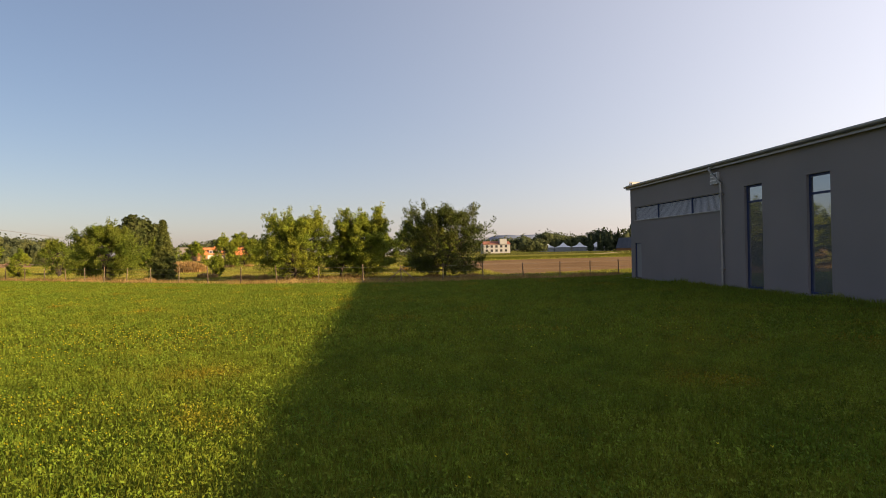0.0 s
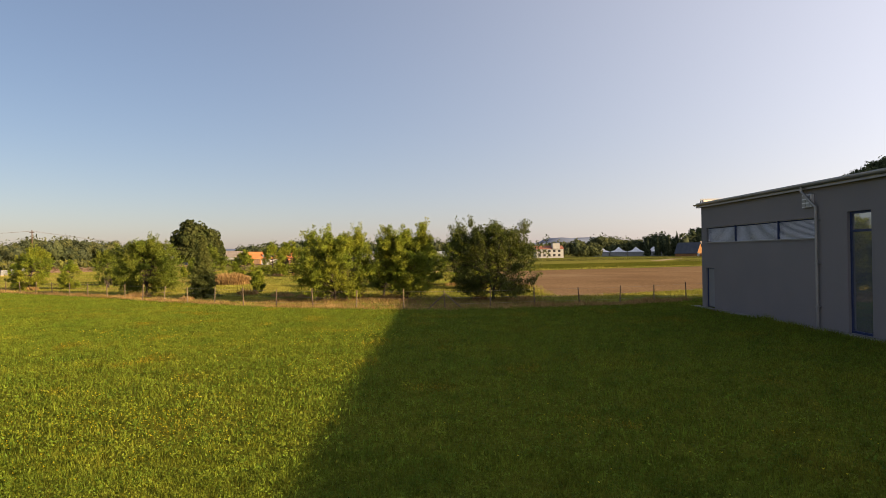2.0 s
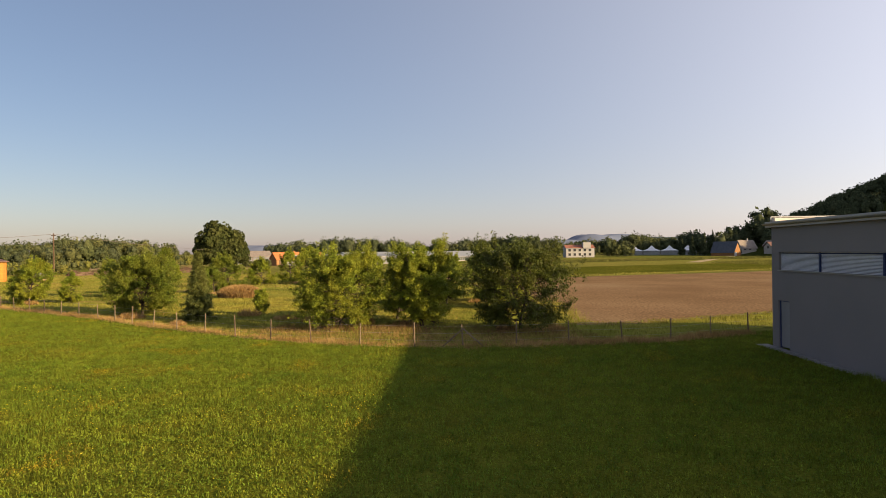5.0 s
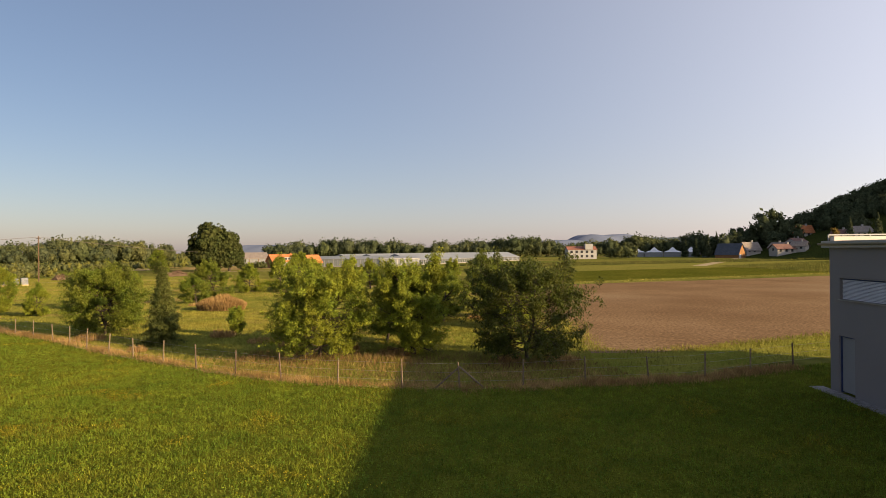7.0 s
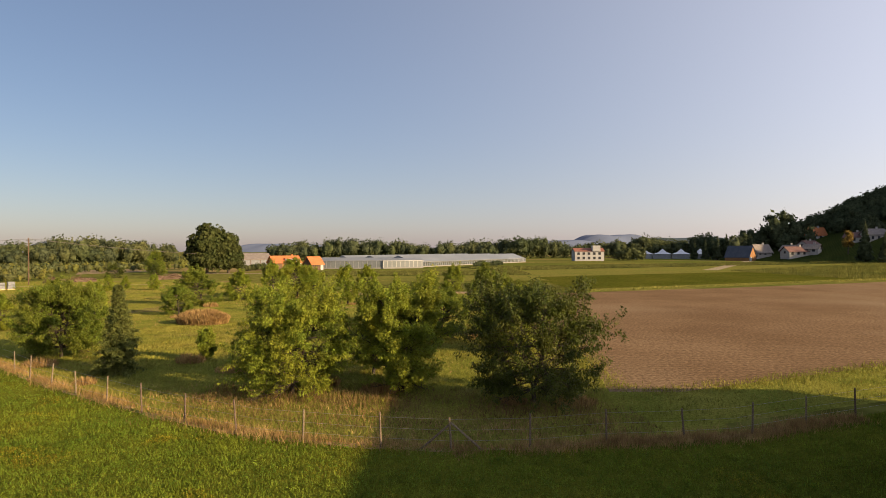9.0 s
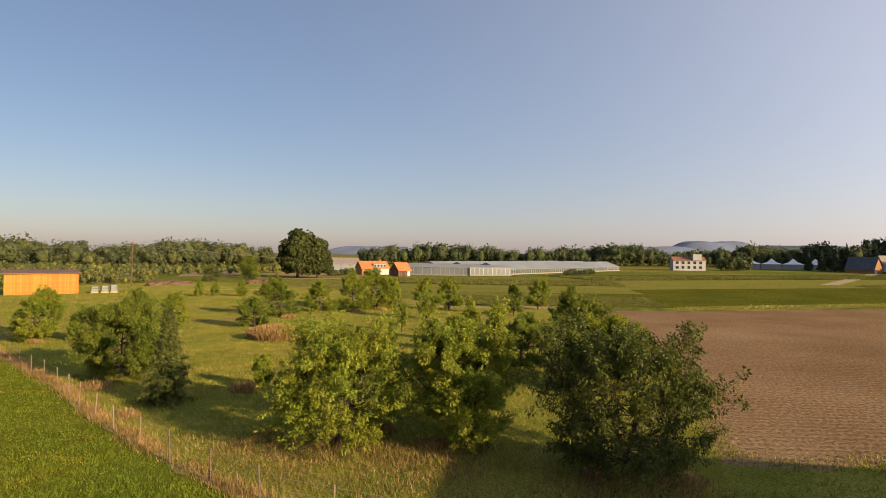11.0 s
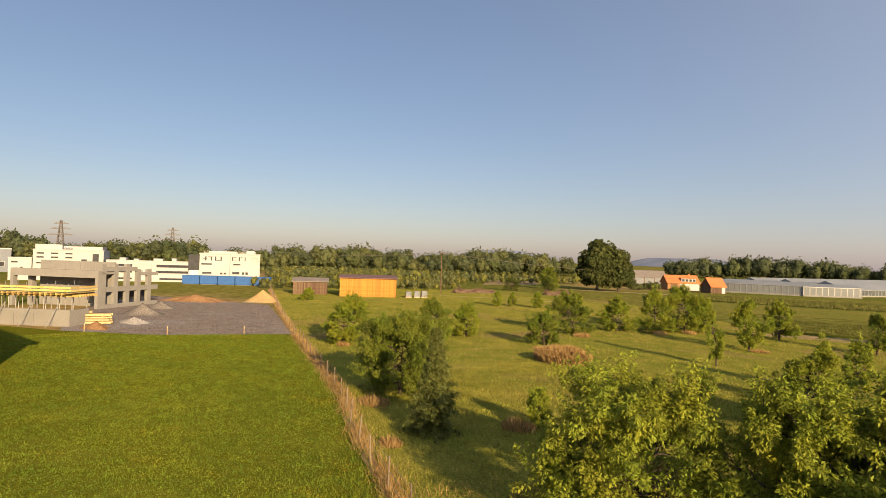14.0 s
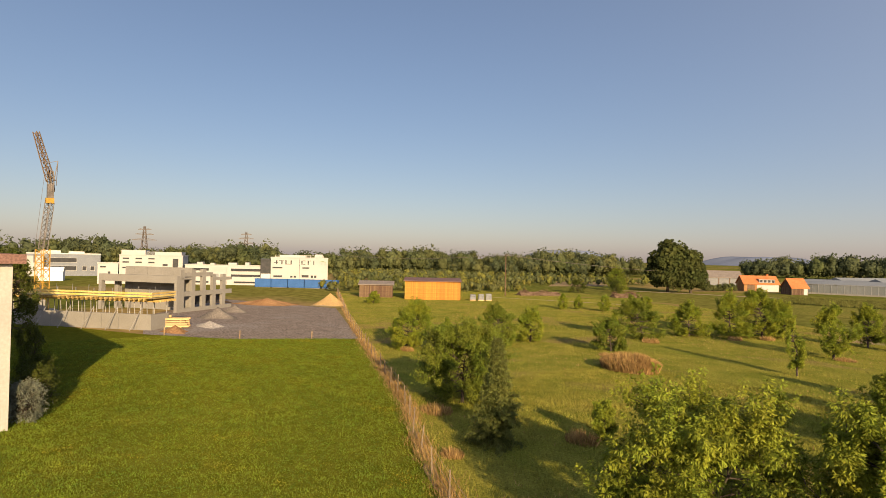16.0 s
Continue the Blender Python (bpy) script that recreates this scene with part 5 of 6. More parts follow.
part("roof_plant", boxes((n - 3, n - 1.2, 2, 4, 8.3, 9.6)), M_OFFWHITE, w1)
part("roof_plant", boxes((2, 8, 3, 4.8, 8.3, 9.2)), M_OFFWHITE, w1)


part("logo_mark", boxes((0.05 * n, 0.12 * n, -0.05, 0.0, 6.9, 7.05), (0.14 * n, 0.22 * n, -0.05, 0.0, 7.5, 7.65), (0.25 * n, 0.36 * n, -0.05, 0.0, 6.5, 6.65), (0.09 * n, 0.11 * n, -0.05, 0, 6.5, 7.7), (0.18 * n, 0.2 * n, -0.05, 0, 6.5, 7.5), (0.25 * n, 0.27 * n, -0.05, 0, 6.65, 7.7), (0.34 * n, 0.36 * n, -0.05, 0, 6.65, 7.7)), M_DARK, w1, "dark wall logo in plain bars")
part("logo_mark", boxes((0.53 * n, 0.55 * n, -0.05, 0.0, 6.5, 7.7), (0.56 * n, 0.6 * n, -0.05, 0.0, 6.5, 6.65), (0.56 * n, 0.6 * n, -0.05, 0.0, 7.55, 7.7), (0.64 * n, 0.66 * n, -0.05, 0, 6.5, 7.7), (0.67 * n, 0.7 * n, -0.05, 0, 7.55, 7.7), (0.74 * n, 0.755 * n, -0.05, 0, 6.5, 7.7)), M_DARK, w1, "dark wall logo in plain bars")
bmx = bmesh.new()
for k in range(10):
    a = -0.2 + k * 0.28
    beam(bmx, (0.9 * n + 0.75 * math.cos(a), -0.05, 7.1 + 0.5 * math.sin(a)), (0.9 * n + 0.75 * math.cos(a + 0.3), -0.05, 7.1 + 0.5 * math.sin(a + 0.3)), 0.28, 0.05)
part("logo_mark", bmx, mat("logo_green", (0.15, 0.3, 0.06), (0.17, 0.34, 0.07), 1, 5, rough=0.6), w1, "green crescent logo")
bmx = bmesh.new()
for k in range(8):
    a = 3.3 + k * 0.28
    beam(bmx, (0.93 * n + 0.7 * math.cos(a), -0.06, 6.95 + 0.42 * math.sin(a)), (0.93 * n + 0.7 * math.cos(a + 0.3), -0.06, 6.95 + 0.42 * math.sin(a + 0.3)), 0.2, 0.05)
part("logo_mark", bmx, M_STEEL, w1, "grey crescent logo")
part("link", boxes((-2.4, 0, 1.2, 8, 0, 8.0)), M_DARK, w1, "dark recessed stair link")
part("link_louvre", boxes((-2.3, -0.1, 1.1, 1.2, 1.0, 3.6)), M_METAL, w1)
w2, n = office("office_block", "long white two-storey office wing with ribbon windows", -152.9, 73.7, -143.4, 89.0, 12, 6.9,
               ((0.7, 1.3),), ((0.05, 0.3), (0.62, 0.9)))
w2.scale = (1, 1, 0.66)
for x0, x1 in ((0.03, 0.3), (0.58, 0.96)):
    for z0, z1 in ((3.0, 3.8), (5.0, 5.9)):
        window(w2, x0 * n, x1 * n, 0, z0, z1, M_OFFWHITE)
part("bay", boxes((0.34 * n, 0.53 * n, -0.4, 0.0, 0.4, 6.4)), M_OFFWHITE, w2, "projecting glazed bay")
for x in (0.36, 0.45):
    part("bay_pane", boxes((x * n, (x + 0.07) * n, -0.44, -0.4, 2.6, 4.0)), M_GHGLASS, w2)
part("roof_plant", boxes((2, 3.4, 3, 5, 6.9, 8.0)), M_METAL, w2)
part("roof_plant", boxes((5, 6, 3, 5, 6.9, 7.7)), M_METAL, w2)
part("roof_plant", boxes((9, 11, 4, 6, 6.9, 7.9)), M_METAL, w2)
part("roof_plant", boxes((13, 14, 4, 6, 6.9, 8.1)), M_METAL, w2)
w3, n = office("office_block", "tall white office block with small dark windows", -158.5, 60.9, -153.1, 73.2, 12, 8.3, (), ())
w3.scale = (1, 1, 0.78)
for x0 in (0.05, 0.25, 0.45):
    for z0 in (4.6, 6.2):
        window(w3, x0 * n, (x0 + 0.1) * n, 0, z0, z0 + 0.4)
    part("logo_mark", boxes((x0 * n, (x0 + 0.1) * n, -0.05, 0, 7.3, 7.7)), M_DARK, w3, "illegible dark lettering bar")
window(w3, 0.68 * n, 0.76 * n, 0, 5.4, 6.0)
part("dark_bay", boxes((0.84 * n, 0.93 * n, -0.05, 0.05, 2.0, 7.6)), M_DARK, w3)
part("upper_storey", boxes((0.0, 0.38 * n, 2, 8, 8.3, 10.0)), M_WHITE, w3, "set-back white roof storey")
part("upper_storey", boxes((0.55 * n, 0.98 * n, 0.1, 8, 8.3, 9.6)), M_WHITE, w3, "white roof storey")
part("upper_glazing", boxes((0.38 * n, 0.55 * n, 3, 8, 8.3, 9.6)), M_GLASS, w3)
w4, n = office("office_block", "low white pavilion with a small logo", -159.0, 56.6, -158.0, 60.6, 8, 5.2, ((2.4, 3.2),), ((0.5, 0.62),))
w4.scale = (1, 1, 0.88)
part("logo_mark", boxes((0.12 * n, 0.4 * n, -0.05, 0, 4.2, 4.6)), M_DARK, w4, "illegible dark lettering bar")
w5 = thing("industrial_hall", "grey flat-roofed industrial hall with dark ribbon windows", "building", -207.7, 48.6, 0, 81)
part("wall", boxes((0, 18, 0, 18, 0, 6.2)), mat("pale_grey_panel", (0.15, 0.165, 0.19), (0.18, 0.195, 0.22), 0.3, 8, rough=0.7), w5)
part("parapet", boxes((-0.1, 18.1, -0.1, 0.2, 6.2, 6.5)), M_METAL, w5)
for z in (1.6, 3.9):
    window(w5, 5.5, 12, 0, z, z + 1.2)
for x in (13.5, 15.5):
    window(w5, x, x + 1.0, 0, 1.6, 2.8)
part("roof_plant", boxes((3, 8, 5, 10, 6.2, 7.2)), M_METAL, w5)
part("roof_plant", boxes((10, 14, 5, 10, 6.2, 7.0)), M_METAL, w5)
part("white_end", boxes((-1.5, 4, -2.5, -0.05, 0, 5.6)), M_OFFWHITE, w5)
tent = thing("storage_tent", "small white gabled storage tent behind the site", "tent", -176.0, 47.5, 0, 75)
wb, rb = bmesh.new(), bmesh.new()
gable(wb, rb, 0, 5, 0, 4, 2.2, 3.2, over=0.1, thick=0.05)
part("wall", wb, M_MEMBRANE, tent)
part("roof", rb, M_MEMBRANE, tent)
for k, f in enumerate(np.linspace(0, 1, 6)[:-1]):
    ax, ay, bx, by = -137.6, 84.4, -125.2, 98.6
    rz = math.degrees(math.atan2(by - ay, bx - ax))
    n = math.hypot(bx - ax, by - ay) / 5
    c = thing("site_container", "blue steel site container", "container", ax + (bx - ax) * f + 0.55, ay + (by - ay) * f - 0.45, 0, rz, "blue containers")
    part("body", boxes((0.08, n - 0.08, 0, 2.3, 0.1, 1.95), bevel=0.03), M_BLUE, c)
    for j in range(12):
        part("rib", boxes((0.2 + j * (n - 0.4) / 12, 0.32 + j * (n - 0.4) / 12, -0.03, 0.0, 0.2, 1.85)), M_BLUE, c)
    part("roof_rail", boxes((0.05, n - 0.05, -0.04, 0.06, 1.9, 2.0)), M_BLUE, c)
    part("skid", boxes((0.2, n - 0.2, 0.2, 0.4, 0, 0.1), (0.2, n - 0.2, 1.9, 2.1, 0, 0.1)), M_STEEL, c)


# ---- building site ----
def heap(name, label, x, y, rx, ry, h, material, seed, category="mound", turn=None):
    rng = random.Random(seed)
    verts, faces, n, m = [], [], 28, 9
    ph = [rng.uniform(0, 6) for _ in range(3)]
    for j in range(m + 1):
        f = j / m
        for i in range(n):
            a = 2 * math.pi * i / n
            w = (1 - f) * (1 + 0.13 * math.sin(3 * a + ph[0]) + 0.09 * math.sin(5 * a + ph[1])) + rng.uniform(-0.02, 0.02)
            verts.append((rx * w * math.cos(a), ry * w * math.sin(a), h * f ** 1.15 + rng.uniform(-0.02, 0.03) * h - 0.03))
    for j in range(m):
        for i in range(n):
            faces.append((j * n + i, j * n + (i + 1) % n, (j + 1) * n + (i + 1) % n, (j + 1) * n + i))
    faces.append(tuple(m * n + i for i in range(n)))
    ob = mesh_from(name, verts, faces, material, smooth=True)
    ob.matrix_world = pose(x, y, 0, 0, 0, rng.uniform(0, 90) if turn is None else turn)
    return tagged(ob, label, category)


heap("sand_mound", "large ochre sand heap with a pale foot", -86.2, 74.2, 2.9, 2.2, 1.8, M_SAND, 1)
heap("sand_spill", "pale sand washed out round the heap", -85.2, 72.4, 2.6, 1.3, 0.12, M_PATH, 11, "mound", 40)
heap("earth_mound", "low reddish-brown earth heap along the yard", -90.4, 65.8, 5.2, 2.0, 1.0, M_REDEARTH, 2, "mound", 46)
heap("earth_mound", "low reddish-brown earth heap along the yard", -98.5, 60.5, 3.6, 1.8, 0.8, M_REDEARTH, 12, "mound", 46)
heap("gravel_mound", "dark grey gravel heap", -75.2, 52.8, 2.6, 1.9, 1.25, M_EARTH, 3)
heap("gravel_mound", "dark grey gravel heap", -81.6, 57.4, 2.0, 1.5, 0.9, M_EARTH, 4)
heap("gravel_mound", "flat pale gravel heap", -67.0, 49.0, 2.1, 1.4, 0.6, M_PALEGRAVEL, 5)
heap("gravel_patch", "spilled white lime on the gravel", -58.6, 55.0, 1.3, 0.7, 0.05, M_PALEGRAVEL, 6)
heap("gravel_patch", "spilled white lime on the gravel", -57.2, 53.6, 0.7, 0.35, 0.04, M_PALEGRAVEL, 13)
heap("earth_mound", "reddish soil beside the timber stack", -64.0, 44.6, 1.7, 1.2, 0.7, M_REDEARTH, 7)

# half-built concrete shell: local x runs along its front, y goes back
shell = thing("concrete_shell", "half-built pale concrete office shell with open frames", "building", -93.2, 43.8, 0, 33)
L = 12.3
part("front_frame", boxes((0, 0.45, 0, 0.6, 0, 4.6), (L - 0.45, L, 0, 0.6, 0, 4.6), (0.45, L - 0.45, 0, 0.6, 3.7, 4.6)), M_CONCRETE, shell, "tall concrete portal")
part("back_wall", boxes((1.2, L - 0.45, 3.2, 3.5, 0, 5.6)), M_CONCRETE, shell)
part("slab", boxes((0, L, 0.6, 3.2, 4.15, 4.4)), M_CONCRETE, shell)
for k in range(4):
    part("panel_joint", boxes((2.6 + 2.2 * k, 2.63 + 2.2 * k, 3.17, 3.2, 0, 5.6)), M_STEEL, shell)
side = bmesh.new()
for k in range(5):
    y = 0.6 + k * 2.1
    box(side, L - 0.4, L, y, y + 0.7, 0, 5.4 if k < 3 else 4.7)
    box(side, L - 0.4, L, y + 0.7, y + 2.1, 2.0, 2.6)
    box(side, L - 0.4, L, y + 0.7, y + 2.1, 4.5 if k < 3 else 3.9, 5.0 if k < 3 else 4.3)
    box(side, L - 0.4, L, y + 0.7, y + 2.1, 0, 0.5)
part("side_frame", side, M_CONCRETE, shell, "open concrete window frames")
# Dark panels behind the frames stand in for the shade of the interior.
for k in range(5):
    part("opening", boxes((L - 2.2, L - 2.0, 1.1 + k * 2.1, 2.7 + k * 2.1, 0.6, 2.3)), M_DARK, shell)
part("inner_column", boxes((1.0, 1.6, 1.6, 2.2, 0, 4.15)), M_CONCRETE, shell)

# formwork deck in front: local x along the front wall
deck = thing("formwork_deck", "slab formwork with yellow beams on steel props", "formwork", -79.9, 31.6, 0, 40)
D = 17.8
part("base_wall", boxes((0, D, 0, 0.3, 0, 1.55)), M_CONCRETE, deck, "grey precast wall in panels")
part("base_wall", boxes((D - 0.3, D, 0.3, 2.8, 0, 1.5)), M_CONCRETE, deck)
for k in range(9):
    part("panel_joint", boxes((1.9 * k + 1.0, 1.9 * k + 1.04, -0.03, 0.0, 0, 1.55)), M_STEEL, deck)
prop_rng = random.Random(5)
for k in range(26):
    x = 0.3 + k * (D - 0.6) / 25
    part("prop", beams(((x, 0.7 + prop_rng.uniform(0, 0.3), 0), (x, 0.7, 2.75), 0.08), sides=6), M_STEEL, deck)
    if k % 2:
        part("prop", beams(((x + 0.2, 2.6, 0), (x + 0.2, 2.6, 2.75), 0.08), sides=6), M_STEEL, deck)
for k in range(7):
    x = 1.2 + k * 2.6
    part("raking_prop", beams(((x - 0.5, -1.1, 0), (x, -0.02, 2.2), 0.07), sides=6), M_STEEL, deck, "slanting steel prop")
for k in range(8):
    part("main_beam", boxes((-0.2, D + 0.6, 0.2 + k * 0.4, 0.28 + k * 0.4, 2.72, 2.92)), M_YELLOW, deck)
for k in range(34):
    part("cross_beam", boxes((0.2 + k * 0.52, 0.29 + k * 0.52, -0.7, 3.2, 2.92, 3.1)), M_YELLOW, deck)
part("deck_board", boxes((0, D + 0.4, -0.6, 3.2, 3.1, 3.14)), M_YELLOW, deck)
for z in (3.35, 3.62):
    part("edge_board", boxes((-0.1, D + 0.5, -0.72, -0.66, z - 0.1, z + 0.08)), M_YELLOW, deck)
    part("edge_board", boxes((D + 0.44, D + 0.5, -0.66, 3.2, z - 0.1, z + 0.08)), M_YELLOW, deck)
for k in range(10):
    part("guard_post", boxes((k * 2.0, k * 2.0 + 0.05, -0.66, -0.6, 3.1, 4.0)), M_STEEL, deck)
for k in range(9):
    part("rebar", beams(((1 + k * 1.9, 2.8, 3.1), (1 + k * 1.9, 2.85, 4.1), 0.03)), M_STEEL, deck)
for k in range(2):
    planks = thing("timber_stack", "stack of pale construction timber", "timber", -69.8 + 1.6 * k, 42.6 + 1.3 * k, 0, 50 + 12 * k, "timber stacks")
    for j in range(5 - k):
        for i in range(4):
            part("plank", boxes((0.0 + 0.1 * ((i * 7 + j) % 4), 3.2 - 0.15 * ((i + j) % 3), i * 0.3, i * 0.3 + 0.26, 0.08 + j * 0.24, 0.26 + j * 0.24)), M_TIMBER, planks)
        for x in (0.5, 2.4):
            part("spacer", boxes((x, x + 0.1, 0, 1.2, j * 0.24, 0.08 + j * 0.24)), M_TIMBER, planks)
for k, (x, y) in enumerate(((-56.5, 47.9), (-53.2, 53.3), (-61.9, 43.0))):
    st = thing("survey_stake", "thin pale survey stake in the gravel", "stake", x, y, 0, 0, "survey stakes")
    part("stake", boxes((-0.025, 0.025, -0.025, 0.025, 0, 0.75)), M_TIMBER, st)

# tower crane folded up
crane = thing("tower_crane", "folding tower crane with yellow mast and raised jib", "crane", -89.3, 37.0, 0, 0)
crane.scale = (0.95, 0.95, 0.885)


def lattice(a, b, w0, w1, n, bar, material, name, label=""):
    a, b = Vector(a), Vector(b)
    d = (b - a).normalized()
    s = d.orthogonal().normalized()
    t = d.cross(s)
    bm = bmesh.new()
    ring = []
    for k in range(n + 1):
        f = k / n
        w = (w0 + (w1 - w0) * f) / 2
        p = a + (b - a) * f
        ring.append([p + s * w * i + t * w * j for i, j in ((1, 1), (1, -1), (-1, -1), (-1, 1))])
    for k in range(n):
        for i in range(4):
            beam(bm, ring[k][i], ring[k + 1][i], bar)
            beam(bm, ring[k][i], ring[k + 1][(i + 1) % 4], bar * 0.6)
            beam(bm, ring[k][i], ring[k][(i + 1) % 4], bar * 0.6)
    return part(name, bm, material, crane, label)


part("undercarriage", boxes((-1.6, 1.6, -1.6, 1.6, 0, 0.5)), M_CRANE_D, crane)
part("ballast", boxes((-1.2, 1.2, -1.4, -0.6, 0.5, 2.2), (-1.2, 1.2, -0.5, 0.3, 0.5, 1.9), bevel=0.05), M_CONCRETE, crane, "grey concrete ballast blocks")
lattice((0, 0, 0.5), (0, 0, 8.6), 1.1, 1.1, 9, 0.11, M_CRANE_Y, "lower_mast", "yellow lattice mast")
lattice((0, 0, 8.6), (0.1, 0.55, 14.9), 0.7, 0.7, 9, 0.09, M_CRANE_D, "upper_mast", "dark lattice mast")
part("head_plate", boxes((-0.4, 0.5, 0.1, 1.0, 14.8, 15.5)), M_CRANE_Y, crane)
part("mast_head", boxes((-0.3, 0.4, 0.25, 0.95, 15.5, 17.4)), M_CRANE_D, crane)
lattice((0.1, 0.7, 16.4), (0.05, 0.5, 19.2), 0.5, 0.5, 4, 0.09, M_CRANE_D, "jib_foot")
lattice((0.1, 0.6, 17.8), (-0.9, -1.0, 24.4), 0.7, 0.5, 7, 0.09, M_CRANE_R, "jib", "rusty folded lattice jib")
part("strut", beams(((0.1, 0.8, 16.8), (0.2, 1.3, 20.6), 0.09), ((0.2, 1.3, 20.6), (0, 0.1, 20.2), 0.06), ((0.2, 1.3, 20.6), (0.1, 1.2, 17.2), 0.05)), M_CRANE_D, crane)
part("cable", beams(((-0.1, 0.0, 19.4), (0.0, -0.9, 8.0), 0.03), ((0.0, -0.9, 8.0), (0, -0.9, 6.8), 0.12)), M_CRANE_D, crane)

# pylons
def pylon(x, y, h):
    t = thing("power_pylon", "steel lattice power pylon", "pylon", x, y, 0, 60, "power pylons")
    bm = bmesh.new()
    w = h * 0.1
    for i, j in ((1, 1), (1, -1), (-1, -1), (-1, 1)):
        beam(bm, (i * w, j * w, 0), (i * 0.3, j * 0.3, h), 0.25)
    for k in range(9):
        f0, f1 = k / 9, (k + 1) / 9
        a, b = w * (1 - f0) + 0.3 * f0, w * (1 - f1) + 0.3 * f1
        for s in (1, -1):
            beam(bm, (a, s * a, h * f0), (-b, s * b, h * f1), 0.16)
            beam(bm, (s * a, -a, h * f0), (s * b, b, h * f1), 0.16)
    part("mast", bm, M_CRANE_D, t)
    for z, l in ((0.66, 5.5), (0.8, 4.2), (0.92, 3.0)):
        part("arm", beams(((-l, 0, h * z), (l, 0, h * z), 0.3), ((-l, 0, h * z), (0, 0, h * z + 1), 0.15), ((l, 0, h * z), (0, 0, h * z + 1), 0.15)), M_CRANE_D, t)


pylon(-325.8, 109.4, 19.5)
pylon(-354.5, 172.3, 20)

# wooden pole with two slack wires
pole = thing("utility_pole", "weathered wooden utility pole with two wires", "pole", -91.8, 118.4, 0, 0)
part("mast", beams(((0, 0, -0.1), (0, 0, 8.7), 0.24, 0.17), sides=8), M_OLDWOOD, pole)
part("cross_arm", boxes((-0.5, 0.5, -0.06, 0.06, 8.2, 8.34)), M_OLDWOOD, pole)
for s in (-0.42, 0.42):
    part("insulator", beams(((s, 0, 8.34), (s, 0, 8.52), 0.09, 0.06), sides=8), M_OFFWHITE, pole)
    for ex, ey, ez in ((-37.2, -22.1, 7.9), (6.0, 92.0, 4.6)):
        pts = [(s + (ex - s) * f, ey * f, 8.5 + (ez - 8.5) * f - 4 * 0.9 * f * (1 - f)) for f in np.linspace(0, 1, 9)]
        part("wire", beams(*[(a, b, 0.03) for a, b in zip(pts, pts[1:])]), M_CRANE_D, pole)

# white neighbouring house, its walls greyed for shade, with shrubs at its foot
nh = thing("house", "white rendered house, shade put into its grey walls, red-brown eaves board", "house", -34.0, 28.75, 0, 3)
# House lengthened out of view so its shadow reaches the formwork deck.
part("wall", boxes((-26, 0, -14, 0, 0, 7.1)), M_SHADED_WALL, nh)
part("roof", boxes((-26.5, 0.35, -14.5, 0.35, 7.1, 7.35)), M_GREYROOF, nh)
part("eaves_board", boxes((-26.56, 0.41, 0.35, 0.41, 7.05, 7.45), (0.35, 0.41, -14.5, 0.35, 7.05, 7.45)), M_BROWNROOF, nh, "thin red-brown eaves board")
annex = part("annex", boxes((-12, -7.2, 0, 1.0, 0, 3.9)), M_SHADED_WALL, nh)
part("annex_cap", boxes((-12.1, -7.1, -0.05, 1.1, 3.9, 4.05)), M_BROWNROOF, annex, "red-brown sheet metal cap")
window(nh, -3.6, -1.6, 0.0, 2.0, 3.0, M_FRAME, face=1)
tree("maple_tree", "leafy maple behind the pale house", -68.4, 32.0, 8.2, 2.6, 96, M_LEAF_D, count=16000, size=0.28, stem=1.0, crown_low=0.8, group="")
for k, (x, y, h, r, m) in enumerate(((-37.4, 30.0, 2.2, 1.2, "D"), (-35.4, 29.5, 1.8, 0.85, "G"), (-40.6, 30.3, 3.8, 0.75, "D"), (-39.4, 30.4, 2.4, 0.9, "D"))):
    tree("garden_shrub", "grey-leaved garden shrub before the house" if m == "G" else "dense dark garden shrub by the house", x, y, h, r, 97 + k, M_GREYLEAF if m == "G" else M_LEAF_D, count=9000, size=0.12, stem=0.2, crown_low=0.1, stems=3, group="garden shrubs", category="shrub", tufts=1200)

# ---- grass and small growth ----
MEADOW_POLY = [APEX] + RIGHT_LINE[1:] + [(60, 40), (60, -40), (-60, -40), (-140, 0), (-81.4, 33.1), (-63.8, 41.7), (-56.8, 47.0), (-51.2, 57.1)] + LEFT_LINE[7:0:-1]
ORCHARD_POLY = LEFT_LINE[:10] + [(-111.1, 90.1), (-119.2, 124.9), (-92.6, 144.2), (-58.0, 132.0), (-21.7, 102.4), (-3.9, 101.5), (-0.4, 66), (2.7, 56.5), (3.3, 44.5), (2.6, 36.1), (-0.2, 35.1)]


def inside(poly, x, y):
    r = np.zeros(len(x), bool)
    for (x0, y0), (x1, y1) in zip(poly, poly[1:] + poly[:1]):
        c = ((y0 > y) != (y1 > y)) & (x < (x1 - x0) * (y - y0) / (y1 - y0 + 1e-12) + x0)
        r ^= c
    return r


